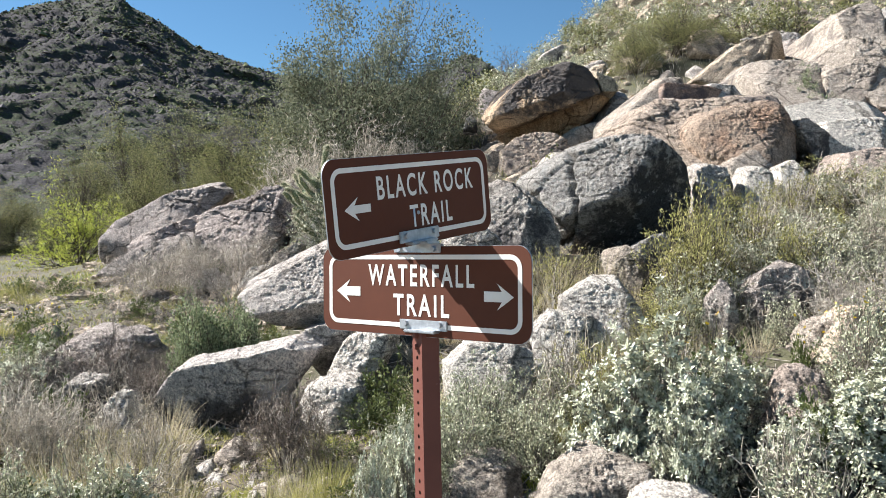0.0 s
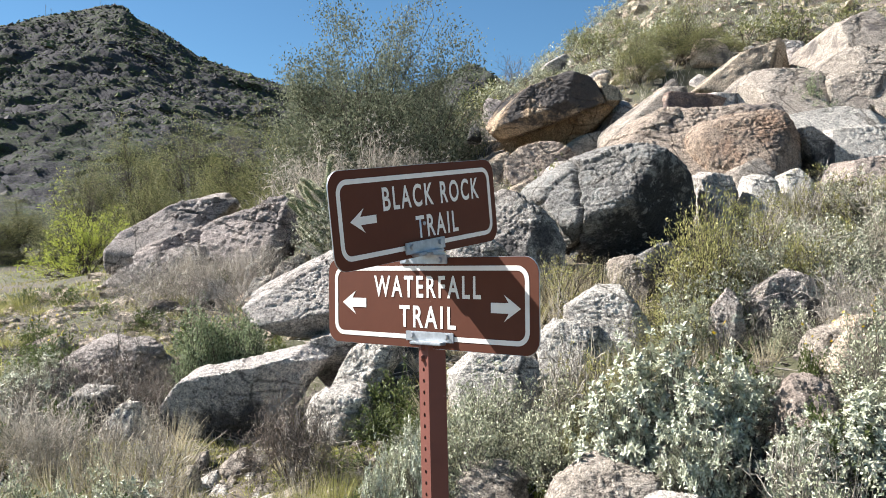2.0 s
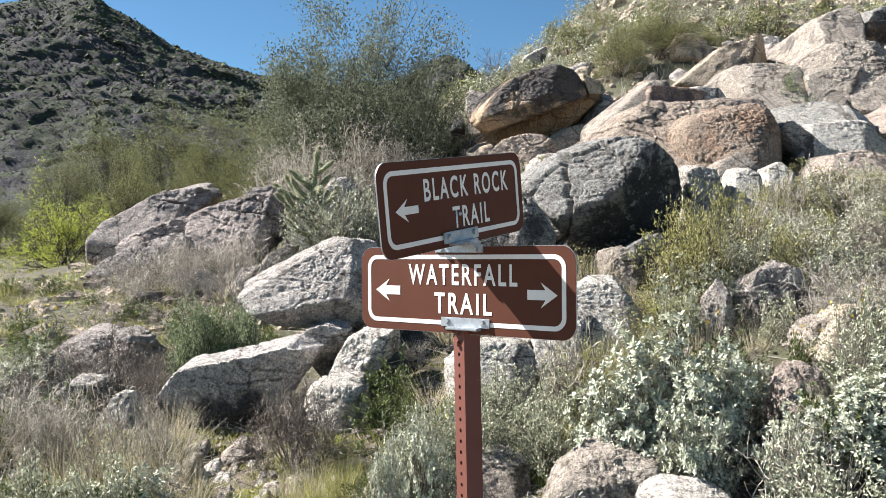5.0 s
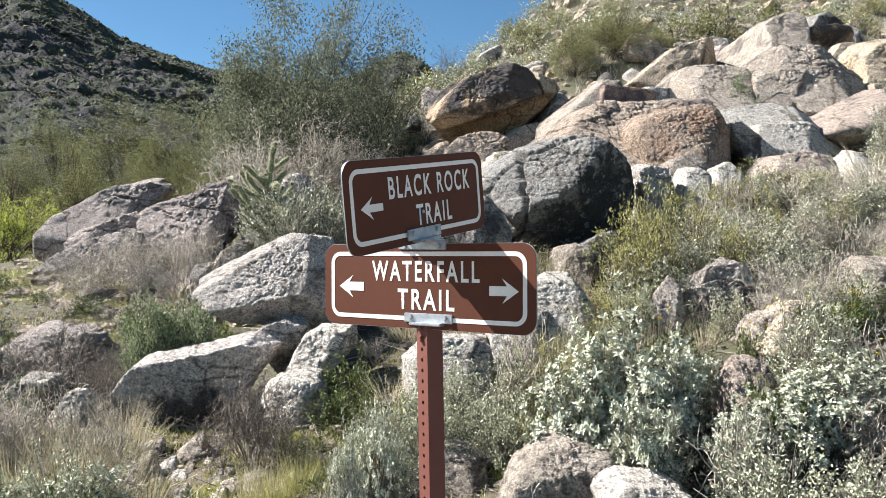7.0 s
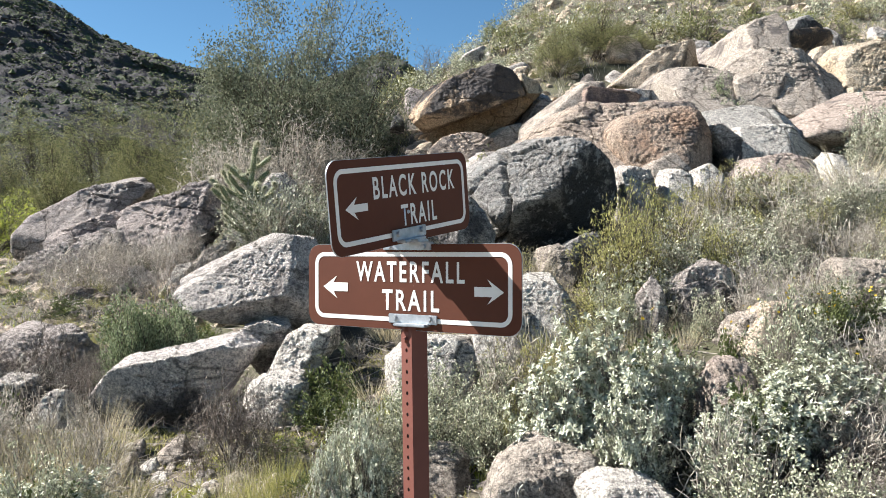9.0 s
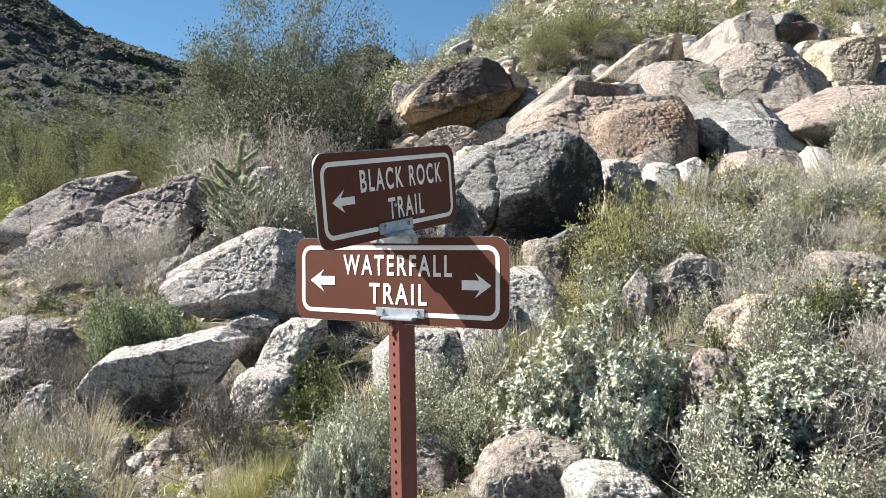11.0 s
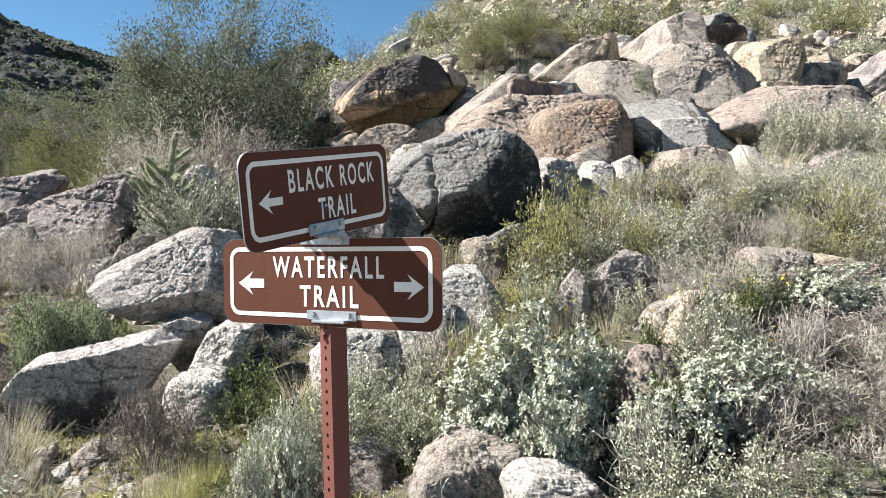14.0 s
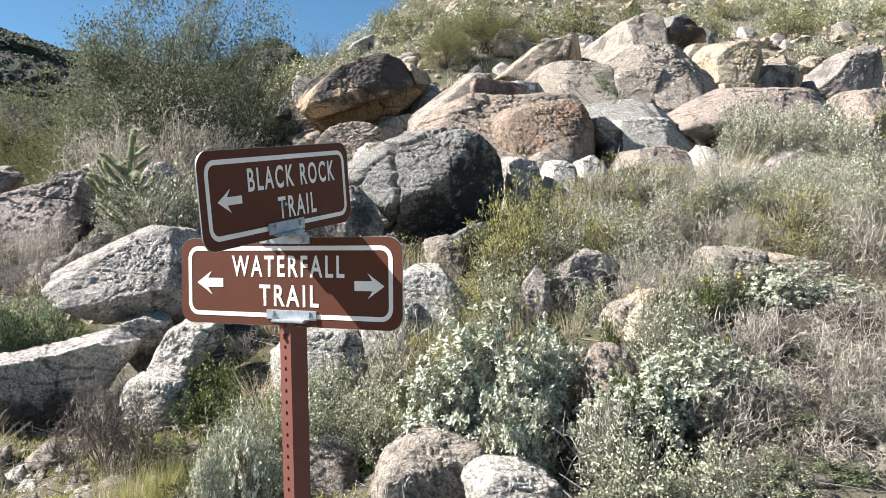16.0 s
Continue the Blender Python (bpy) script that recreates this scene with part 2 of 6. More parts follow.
LEAF = {
    "silver": leaf_material("brittlebush_leaf", (0.25, 0.27, 0.18), (0.74, 0.74, 0.6), 0.6, 0.05, 0.3),
    "greygreen": leaf_material("grey_green_leaf", (0.15, 0.17, 0.095), (0.72, 0.71, 0.53), 0.6, 0.1),
    "palegreen": leaf_material("pale_silvery_leaf", (0.14, 0.15, 0.085), (0.7, 0.69, 0.55), 0.7, 0.08, 0.15),
    "olive": leaf_material("olive_leaf", (0.1, 0.115, 0.045), (0.41, 0.4, 0.19), 0.75, 0.18, 0.1),
    "tree": leaf_material("tree_leaf", (0.09, 0.105, 0.066), (0.3, 0.31, 0.21), 0.75, 0.22, 0.1),
    "green": leaf_material("green_leaf", (0.1, 0.135, 0.065), (0.38, 0.42, 0.25), 0.6, 0.25, 0.2),
    "weed": leaf_material("weed_leaf", (0.05, 0.068, 0.02), (0.18, 0.205, 0.075), 0.6, 0.3),
    "lime": leaf_material("lime_leaf", (0.24, 0.3, 0.05), (0.46, 0.48, 0.1), 0.5, 0.45),
    "yellowgreen": leaf_material("yellow_green_leaf", (0.2, 0.2, 0.06), (0.56, 0.52, 0.22), 0.55, 0.3),
    "straw": leaf_material("straw", (0.4, 0.34, 0.22), (0.76, 0.68, 0.5), 0.6, 0.3),
    "greystraw": leaf_material("grey_straw", (0.22, 0.195, 0.165), (0.72, 0.655, 0.56), 0.6, 0.25),
    "twig": leaf_material("dead_twig", (0.17, 0.145, 0.125), (0.6, 0.54, 0.48), 0.8, 0.0),
    "midtwig": leaf_material("brown_twig", (0.07, 0.056, 0.048), (0.34, 0.285, 0.24), 0.85, 0.0),
    # twig brown darkened to carry the shade of gaps between bushes
    "shadetwig": leaf_material("gap_shade_twig", (0.03, 0.024, 0.02), (0.17, 0.14, 0.12), 0.85, 0.0),
    "bark": leaf_material("shrub_bark", (0.05, 0.04, 0.03), (0.14, 0.115, 0.09), 0.85, 0.0),
    "greybark": leaf_material("grey_bark", (0.09, 0.08, 0.065), (0.3, 0.27, 0.23), 0.85, 0.0),
    "cholla": leaf_material("cholla_skin", (0.13, 0.16, 0.08), (0.22, 0.25, 0.14), 0.6, 0.0),
    "spine": leaf_material("cholla_spine", (0.42, 0.4, 0.28), (0.7, 0.67, 0.52), 0.4, 0.3),
    "mountain": leaf_material("mountain_scrub_leaf", (0.045, 0.058, 0.03), (0.16, 0.18, 0.085), 0.9, 0.0, 0.1),
    "crag": leaf_material("mountain_crag", (0.03, 0.03, 0.034), (0.17, 0.155, 0.15), 0.95, 0.0, 0.1),
    "petal": leaf_material("yellow_petal", (0.75, 0.48, 0.01), (0.85, 0.62, 0.03), 0.5, 0.3),
}

# ---- ground ----
def profile(y, knots):
    ky, kz = zip(*knots)
    return sum(np.interp(y + d, ky, kz) for d in (-0.6, -0.2, 0.2, 0.6)) / 4


def ground(x, y):
    """Height of the hillside: a wash on the left, a steep stony slope to the right."""
    x, y = np.asarray(x, float), np.asarray(y, float)
    wash = profile(y, [(-40, -0.6), (0, -0.1), (6, 0.2), (15, 0.95), (22, 1.6), (40, 2.0), (60, 2.2)])
    left = profile(y, [(-40, -0.6), (0, 0.0), (3.5, 0.26), (4.2, 0.35), (5.3, 0.37), (6.3, 0.45), (9, 1.05), (11.3, 1.28), (14, 1.65), (20, 1.9), (60, 2.2)])
    middle = profile(y, [(-40, -0.6), (0, 0.0), (3, 0.2), (4, 0.33), (5, 0.68), (6, 1.0), (7, 1.42), (9, 1.85), (11.5, 2.35), (13.3, 2.95), (17, 4.4), (26, 6.2), (34, 7.4), (42, 8.0), (60, 7.5)])
    right = profile(y, [(-40, -0.4), (0, 0.15), (2.5, 0.42), (3.3, 0.62), (4, 0.88), (5, 1.1), (8, 2.05), (9.4, 2.35), (11, 2.65), (13.5, 3.75), (17, 5.6), (22, 7.3), (30, 10.8), (40, 14.5), (60, 16)])
    blend = lambda a, b: (lambda t: t * t * (3 - 2 * t))(np.clip((x - a) / (b - a), 0, 1))
    z = wash + (left - wash) * blend(-9, -2.6)
    z = z + (middle - z) * blend(-1.3, 0.9)
    z = z + (right - z) * blend(0.6, 2.5 + 2.1 * np.clip((y - 4) / 4, 0, 1) + 0.22 * np.clip(y - 12, 0, 40))
    z = z + 0.07 * np.clip(x - 5, 0, 60) * np.clip((y - 6) / 10, 0, 1)
    fade = np.clip((y - 60) / 90, 0, 1)
    return z + (2.0 - z) * fade * fade * (3 - 2 * fade)


def ground_relief(x, y):
    p = np.stack([x, y, 0 * x], -1)
    near = np.clip(1.5 - np.hypot(x, y - 5) / 400, 0.0, 1)
    return near * (0.07 * fbm(p * 0.9, 4, 3) + 0.02 * fbm(p * 5, 3, 8))


def floor_at(x, y):
    return float(ground(x, y) + ground_relief(np.array([float(x)]), np.array([float(y)]))[0])


def make_ground():
    n = 270
    u = np.linspace(-1, 1, n)
    gx = 4 * np.sinh(7.2 * u) * 1.0
    gy = 6 + 4 * np.sinh(7.2 * u)
    X, Y = np.meshgrid(gx, gy)
    x, y = X.ravel(), Y.ravel()
    z = ground(x, y) + ground_relief(x, y)
    idx = np.arange(n * n).reshape(n, n)
    quads = np.stack([idx[:-1, :-1], idx[:-1, 1:], idx[1:, 1:], idx[1:, :-1]], -1).reshape(-1, 4)
    m, nt, b = material("desert_soil")
    co = object_coords(nt)
    big, middle, fine = noise_of(nt, 0.5, 6, 0.65, co), noise_of(nt, 4, 6, 0.7, co), noise_of(nt, 45, 4, 0.7, co)
    col = ramp(nt, middle, [(0.3, (0.035, 0.028, 0.02)), (0.5, (0.08, 0.064, 0.045)), (0.72, (0.19, 0.158, 0.115))])
    col = mix(nt, ramp(nt, big, [(0.44, (0, 0, 0)), (0.56, (0.75, 0.75, 0.75))]), col, (0.07, 0.075, 0.03))
    grit = ramp(nt, fine, [(0.32, (0.4, 0.38, 0.35)), (0.52, (1, 1, 1)), (0.72, (1.3, 1.27, 1.2))])
    col = mix(nt, 0.8, col, grit, "MULTIPLY")
    # unseen pale trail strip, added to bounce sunlight up to sign and rock fronts
    along = nt.nodes.new("ShaderNodeSeparateXYZ")
    nt.links.new(mix(nt, 0.06, co, noise_of(nt, 1.2, 4, 0.6, co), "ADD"), along.inputs[0])
    edge = node(nt, "ShaderNodeMapRange", From_Min=2.75, From_Max=2.35, To_Min=0.0, To_Max=1.0)
    nt.links.new(along.outputs["Y"], edge.inputs["Value"])
    bounce_sand = mix(nt, 0.7, ramp(nt, middle, [(0.3, (0.15, 0.125, 0.095)), (0.7, (0.24, 0.205, 0.16))]), grit, "MULTIPLY")
    col = mix(nt, edge.outputs["Result"], col, bounce_sand)
    nt.links.new(col, b.inputs["Base Color"])
    b.inputs["Roughness"].default_value = 0.95
    bump(nt, b, mix(nt, 0.5, fine, middle), 1.0, 0.03)
    thing("ground", mesh_of("ground", np.stack([x, y, z], -1), [quads]), m, "gravel slope with green grass, unseen pale trail strip added to bounce light", "ground", kind="structure")


make_ground()


def make_mountain():
    """The far mountain, its ridge given as slopes seen over a flat base."""
    f = 1446.0
    ridge_x = np.array([-620, -360, -180, -10, 60, 135, 170, 210, 232, 283, 343, 413, 493, 600, 700, 770, 822, 850, 890, 960, 1100, 1400])
    ridge_y = np.array([90, 60, 45, 28, 12, -1, -8, -8, 13, 41, 83, 110, 136, 150, 160, 130, 97, 106, 140, 190, 240, 260])
    na, nr = 560, 330
    px = np.linspace(-620, 1400, na)
    slope = (441 - np.interp(px, ridge_x, ridge_y)) / f
    tx = (px - 784) / f
    s = np.linspace(0, 1.25, nr)
    S, TX = np.meshgrid(s, tx, indexing="ij")
    top = np.broadcast_to(slope, S.shape)
    R = 160 + 740 * np.minimum(S, 1) + 900 * np.maximum(S - 1, 0)
    up = np.where(S <= 1, (0.035 + (top - 0.035) * np.clip(S, 0, 1) ** 0.85) * R, top * 900 - 260 * np.maximum(S - 1, 0) ** 1.0 * 2)
    up = np.where(S < 0.04, up * S / 0.04, up)
    x, y = (TX * R).ravel(), R.ravel()
    p = np.stack([x, y, up.ravel()], -1)
    soft = np.clip(S.ravel() * 6, 0, 1) * np.clip(np.abs(1 - S.ravel()) * 6 + 0.1, 0, 1)
    relief = 12 * fbm(p / 120, 4, 21, 0.5, True) + 2.2 * fbm(p / (30, 30, 15), 3, 31, 0.6, True) + 1.7 * fbm(p / (11, 11, 6), 3, 33, 0.7, True) + 0.9 * fbm(p / 4, 2, 41, 0.75)
    z = up.ravel() + relief * soft * (0.35 + 0.65 * y / 900) + 1.5
    y = y + 14 * fbm(p / 60, 4, 51, 0.6) * soft
    idx = np.arange(na * nr).reshape(nr, na)
    quads = np.stack([idx[:-1, :-1], idx[:-1, 1:], idx[1:, 1:], idx[1:, :-1]], -1).reshape(-1, 4)
    m, nt, b = material("mountain_slope")
    co = object_coords(nt)
    big, rocks, scrub, fine = noise_of(nt, 0.012, 6, 0.65, co), noise_of(nt, 0.09, 9, 0.78, co), noise_of(nt, 0.22, 7, 0.78, co), noise_of(nt, 1.2, 3, 0.75, co)
    soil = ramp(nt, fine, [(0.3, (0.024, 0.024, 0.022)), (0.7, (0.085, 0.08, 0.066))])
    stone = ramp(nt, fine, [(0.3, (0.026, 0.025, 0.03)), (0.7, (0.1, 0.092, 0.096))])
    green = ramp(nt, fine, [(0.3, (0.028, 0.038, 0.024)), (0.7, (0.095, 0.112, 0.062))])
    col = mix(nt, ramp(nt, rocks, [(0.48, (0, 0, 0)), (0.52, (1, 1, 1))]), soil, stone)
    bands = node(nt, "ShaderNodeMapping", Scale=(0.009, 0.009, 0.024))
    nt.links.new(co, bands.inputs["Vector"])
    cliffs = ramp(nt, noise_of(nt, 1.0, 7, 0.7, bands.outputs["Vector"]), [(0.5, (0, 0, 0)), (0.54, (0.85, 0.85, 0.85))])
    col = mix(nt, ramp(nt, scrub, [(0.49, (0, 0, 0)), (0.53, (1, 1, 1))]), col, green)
    col = mix(nt, ramp(nt, big, [(0.46, (0, 0, 0)), (0.62, (0.35, 0.35, 0.35))]), col, green)
    col = mix(nt, cliffs, col, stone)
    nt.links.new(col, b.inputs["Base Color"])
    b.inputs["Roughness"].default_value = 0.95
    b.inputs["Specular IOR Level"].default_value = 0.1
    bump(nt, b, mix(nt, 0.6, scrub, fine), 1.0, 2.0)
    thing("mountain", mesh_of("mountain", np.stack([x, y, z], -1), [quads]), m, "dark rocky desert mountain speckled with green scrub", "mountain", kind="structure")
    rng = np.random.default_rng(8)
    inside = np.flatnonzero((S.ravel() > 0.05) & (S.ravel() < 1.0))
    octa = np.array([(1, 0, 0), (0, 1, 0), (-1, 0, 0), (0, -1, 0), (0, 0, 1), (0, 0, -1)], float)
    tri = np.array([(0, 1, 4), (1, 2, 4), (2, 3, 4), (3, 0, 4), (1, 0, 5), (2, 1, 5), (3, 2, 5), (0, 3, 5)])
    pts = np.stack([x, y, z], -1)
    for name, label, category, count, size, mat in (
        ("mountain_scrub", "scattered dark green scrub on the mountain", "scrub", 60000, 0.0013, LEAF["mountain"]),
        ("mountain_rubble", "scattered grey rock outcrops on the mountain", "rocks", 22000, 0.0016, LEAF["crag"])):
        at = pts[rng.choice(inside, count)] + rng.normal(size=(count, 3)) * (1.5, 1.5, 0)
        big = size * at[:, 1] * rng.lognormal(0, 0.45, count)
        v = (octa[None] * rng.uniform(0.6, 1.3, (count, 6, 1)) + rng.normal(size=(count, 6, 3)) * 0.15) * big[:, None, None] * [1, 1, 0.8] + at[:, None]
        f = (np.arange(count)[:, None, None] * 6 + tri[None, :4]).reshape(-1, 3)
        thing(name, mesh_of(name, v.reshape(-1, 3), [f], False), mat, label, category, kind="stuff")


make_mountain()


def mast(x, y, z, height):
    ob = new("radio_mast")
    ob.location = (x, y, z)
    tagged(ob, "thin grey radio mast on the mountain ridge", "mast", "masts on the ridge")
    bm = bmesh.new()
    bmesh.ops.create_cone(bm, cap_ends=True, segments=5, radius1=0.28, radius2=0.16, depth=height, matrix=Matrix.Translation((0, 0, height / 2)))
    part("pole", from_bm("pole", bm), ROCK["grey"], ob)
    bm = bmesh.new()
    bmesh.ops.create_cube(bm, size=1, matrix=Matrix.Translation((0, 0, height * 0.8)) @ Matrix.Diagonal((1.6, 0.3, 0.25, 1)))
    part("crossarm", from_bm("crossarm", bm), ROCK["grey"], ob)


for mx, mz, mh in ((-443, 277, 13), (-382, 281, 14), (-372, 281, 9), (-437, 278, 8)):
    mast(mx, 898, mz - 6, mh)

# ---- boulders ----
ICO = {}


def icosphere(sub):
    if sub not in ICO:
        bm = bmesh.new()
        bmesh.ops.create_icosphere(bm, subdivisions=sub, radius=1)
        ICO[sub] = (np.array([v.co[:] for v in bm.verts]), np.array([[v.index for v in f.verts] for f in bm.faces]))
        bm.free()
    return ICO[sub]


ROCK_LABEL = {
    "dark": "rounded grey boulder with dark desert varnish", "greydark": "grey granite boulder stained dark",
    "grey": "rough grey granite boulder among dry grass", "grey2": "light grey weathered granite rock",
    "greybig": "large split grey granite boulder with flat faces", "greypink": "long rose-grey granite slab on the slope",
    "flatrock": "long flat-topped granite slab, low front darkened by varnish and painted shade", "buff": "buff and orange underside of an overhanging ledge", "ledge": "overhanging tan and dark varnished ledge boulder",
    "rose": "broad rose-tan granite slab with dark stains", "tan": "tan weathered granite rock on the hillside", "pink": "rust-stained orange granite boulder", "pinkdark": "thin dark reddish granite slab",
    "pale": "pale cream granite block", "palebrown": "pale brown granite rock among shrubs", "pinkgrey": "pinkish grey granite rock with lichen",
    "cream": "cream and buff granite block with a shaded side", "rose2": "dusty rose granite slab behind dead shrubs",
    "white": "bleached white granite rock", "lichen": "grey rock spotted with pale lichen",
}
rock_count, ROCKS_AT = [0], []


def rock_mesh(cuts, thick, fz, fx, sub, sharp, rough, seed, down, crack=None, under=0.0, facet=None, joints=9, lean=-0.1, cap=0.0, hang=False):
    rng = np.random.default_rng(seed)
    dirs, tris = icosphere(sub + 1)
    planes = []
    for a, d in cuts:
        c, s = math.cos(radians(a)), math.sin(radians(a))
        tip = lean + rng.uniform(-0.12, 0.12) if s > 0.3 else rng.uniform(-0.25, 0.1)
        if s < -0.75 and not hang:
            d = max(d, down)
        n = np.array([c, tip, s])
        planes.append((n / np.linalg.norm(n), max(d, 0.02)))
    if not hang:
        planes.append((np.array([0, 0, -1.0]), max(down, 0.03)))
    front = np.array([fx, -1, fz])
    planes.append((front / np.linalg.norm(front), thick * 0.62))
    front = np.array([fx + rng.uniform(0.5, 1.1), -1, fz + rng.uniform(-0.5, 0.0)])
    planes.append((front / np.linalg.norm(front), thick * 0.85))
    planes.append((np.array([rng.uniform(-0.3, 0.3), 1, 0.2]), thick))
    if facet:
        n = np.array(facet[:3])
        planes.append((n / np.linalg.norm(n), facet[3] * thick))
    if under:
        planes.append((np.array([0.1, -0.75, -0.65]), under * thick))
    N, D = np.array([p[0] for p in planes]), np.array([p[1] for p in planes])
    r = ((np.maximum(dirs @ N.T, 0) / D) ** sharp).sum(1) ** (-1 / sharp)
    size = float(np.median(D))
    # joints of the granite: flat faces along three crossing directions
    spin = Euler(rng.uniform(-0.5, 0.5, 3)).to_matrix()
    axes = np.array([spin @ Vector(e) for e in ((1, 0, 0), (0, 1, 0), (0, 0, 1))])
    for k in range(joints):
        n = axes[k % 3] * rng.choice((-1, 1)) + rng.normal(size=3) * 0.33
        n /= np.linalg.norm(n)
        c = dirs @ n
        d = (r * c).max() * rng.uniform(0.74, 0.96)
        r = (r ** -sharp + (np.maximum(c, 0) / d) ** sharp) ** (-1 / sharp)
    v = dirs * r[:, None]
    off = rng.uniform(0, 50, 3)
    warp = v / size + 0.22 * np.stack([fbm(v / size * 2.2 + off + k * 7, 3, seed + k) for k in range(3)], -1)
    # broken blocks: each cell of the surface sits a little proud or sunk, with a narrow joint round it
    seeds = rng.normal(size=(26, 3)) * (1.5, 1.2, 1.2)
    gap = ((warp[:, None] - seeds[None]) ** 2).sum(-1)
    order = np.argsort(gap, 1)
    near, second = order[:, 0], order[:, 1]
    step = rng.uniform(-0.03, 0.025, len(seeds))[near]
    joint = np.exp(-(((np.take_along_axis(gap, second[:, None], 1) - np.take_along_axis(gap, near[:, None], 1))[:, 0] / 0.03) ** 2))
    tilt = np.array([rng.uniform(-0.5, 0.5), rng.uniform(-0.3, 0.3), 1.0])
    layer = v @ tilt / size * rng.uniform(1.8, 3.0) + 0.22 * fbm(v / size * 1.2 + off, 4, seed + 9)
    layer = layer - np.floor(layer)
    ledges = (0.5 * np.minimum(layer / 0.93, (1 - layer) / 0.07) - 0.8 * np.exp(-((np.minimum(layer, 1 - layer) / 0.03) ** 2))) * np.clip(0.3 + fbm(v / size * 1.1 - off, 2, seed + 11) * 1.8, 0, 1)
    bumps = rough * (step - 0.035 * joint + 0.06 * ledges)
    bumps = bumps - 0.02 * rough * fbm(v / size * 1.7 - off, 3, seed + 7, 0.5, True) - 0.013 * rough * fbm(v / size * 4.5 + off, 5, seed + 5, 0.7, True)
    fine = -np.minimum(0.005, 0.03 * size) * fbm(v * 17 + off, 3, seed + 15, 0.75, True)
    v = v + dirs * (bumps * size + fine)[:, None]
    if crack:
        off_line = v[:, 0] - crack[0] - crack[1] * v[:, 2] - 0.035 * fbm(v * 3 + off, 4, seed + 20)
        v = v - dirs * (0.13 * np.exp(-((off_line / 0.016) ** 2)) + 0.015 * (off_line < 0))[:, None]
    if cap:
        # a curved sheet that is coming off along the top
        off_line = v[:, 2] - 0.45 + 0.6 * (v[:, 0] - 0.18) ** 2 - 0.03 * fbm(v * 4 + off, 4, seed + 21)
        v = v - dirs * (0.03 * np.exp(-((off_line / 0.012) ** 2)) - 0.012 * (off_line > 0))[:, None]
    return mesh_of("boulder", v, [tris])


def boulder(x, y, z, cuts, thick, mat, fz=0.2, fx=0.0, sub=4, sharp=58, rough=1.0, crack=None, under=0.0, facet=None, joints=9, lean=-0.1, cap=0.0, hang=False, name="", label=""):
    rock_count[0] += 1
    if thick < 0.075:
        thick, cuts = thick * 0.7, [(a, d * 0.72) for a, d in cuts]
    ROCKS_AT.append((x, y, max(d for _, d in cuts), thick))
    down = z - min(floor_at(x, y), floor_at(x, y - 0.6 * thick)) + (0.08 if thick > 0.12 else 0.02)
    me = rock_mesh(cuts, thick, fz, fx, sub, sharp, rough, rock_count[0], down, crack, under, facet, joints, lean, cap, hang)
    name = name or ("boulder" if thick > 0.12 else "stone")
    return thing(name, me, ROCK[mat], label or ROCK_LABEL[mat], name.split("_")[-1], "boulders on the hillside", at=(x, y, z))


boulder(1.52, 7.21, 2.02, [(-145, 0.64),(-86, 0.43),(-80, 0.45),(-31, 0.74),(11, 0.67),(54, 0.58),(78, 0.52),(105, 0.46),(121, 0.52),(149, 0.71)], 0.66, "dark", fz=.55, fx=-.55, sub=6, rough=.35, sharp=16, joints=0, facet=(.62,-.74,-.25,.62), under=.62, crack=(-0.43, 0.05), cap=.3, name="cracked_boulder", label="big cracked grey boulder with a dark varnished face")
boulder(0.60, 6.75, 1.74, [(-137, 0.28),(-78, 0.27),(3, 0.32),(37, 0.25),(53, 0.24),(65, 0.26),(113, 0.34),(180, 0.27)], 0.30, "greydark", fz=.45, fx=-.5, sub=5, joints=2)
boulder(0.25, 6.35, 1.52, [(-174, 0.21),(-87, 0.13),(7, 0.21),(51, 0.17),(82, 0.16),(125, 0.17)], 0.20, "greydark", fz=.2, sub=5, joints=2)
boulder(2.53, 7.75, 2.13, [(-173, 0.16),(-79, 0.17),(-24, 0.18),(21, 0.18),(76, 0.17),(117, 0.19)], 0.28, "grey", fz=.4, sub=5, joints=3)
boulder(1.58, 13.40, 3.97, [(-78, 0.43),(-69, 0.32),(18, 0.99),(26, 0.96),(76, 0.66),(102, 0.46),(113, 0.42),(131, 0.44),(141, 0.52),(167, 0.86)], 0.85, "ledge", fz=.55, fx=-.3, sub=6, rough=1.3, joints=6, under=.75, hang=True)
boulder(1.94, 14.05, 3.81, [(-81, 0.28),(-80, 0.27),(-77, 0.27),(-44, 0.53),(-29, 0.69),(0, 0.96),(102, 0.26),(141, 0.57)], 0.85, "buff", fz=-.15, fx=-.35, sub=6, rough=1.5, joints=5, under=.7)
boulder(2.66, 13.50, 4.20, [(-163, 0.14),(-101, 0.19),(-32, 0.21),(29, 0.17),(69, 0.15)], 0.40, "cream", fz=.4, fx=.1, sub=5, joints=3, hang=True)
boulder(0.46, 13.60, 3.56, [(-95, 0.12),(5, 0.1),(49, 0.14),(125, 0.13),(165, 0.1)], 0.20, "dark", fz=.2, hang=True)
boulder(1.40, 12.40, 2.90, [(-90, 0.31),(-27, 0.52),(16, 0.52),(59, 0.45),(90, 0.37),(109, 0.37),(136, 0.44),(176, 0.54)], 0.55, "rose", fz=.7, sub=5, joints=3)
boulder(2.18, 12.90, 3.19, [(-173, 0.31),(-90, 0.29),(-41, 0.22),(25, 0.35),(104, 0.25),(126, 0.23)], 0.40, "tan", fz=.7, sub=5, joints=3)
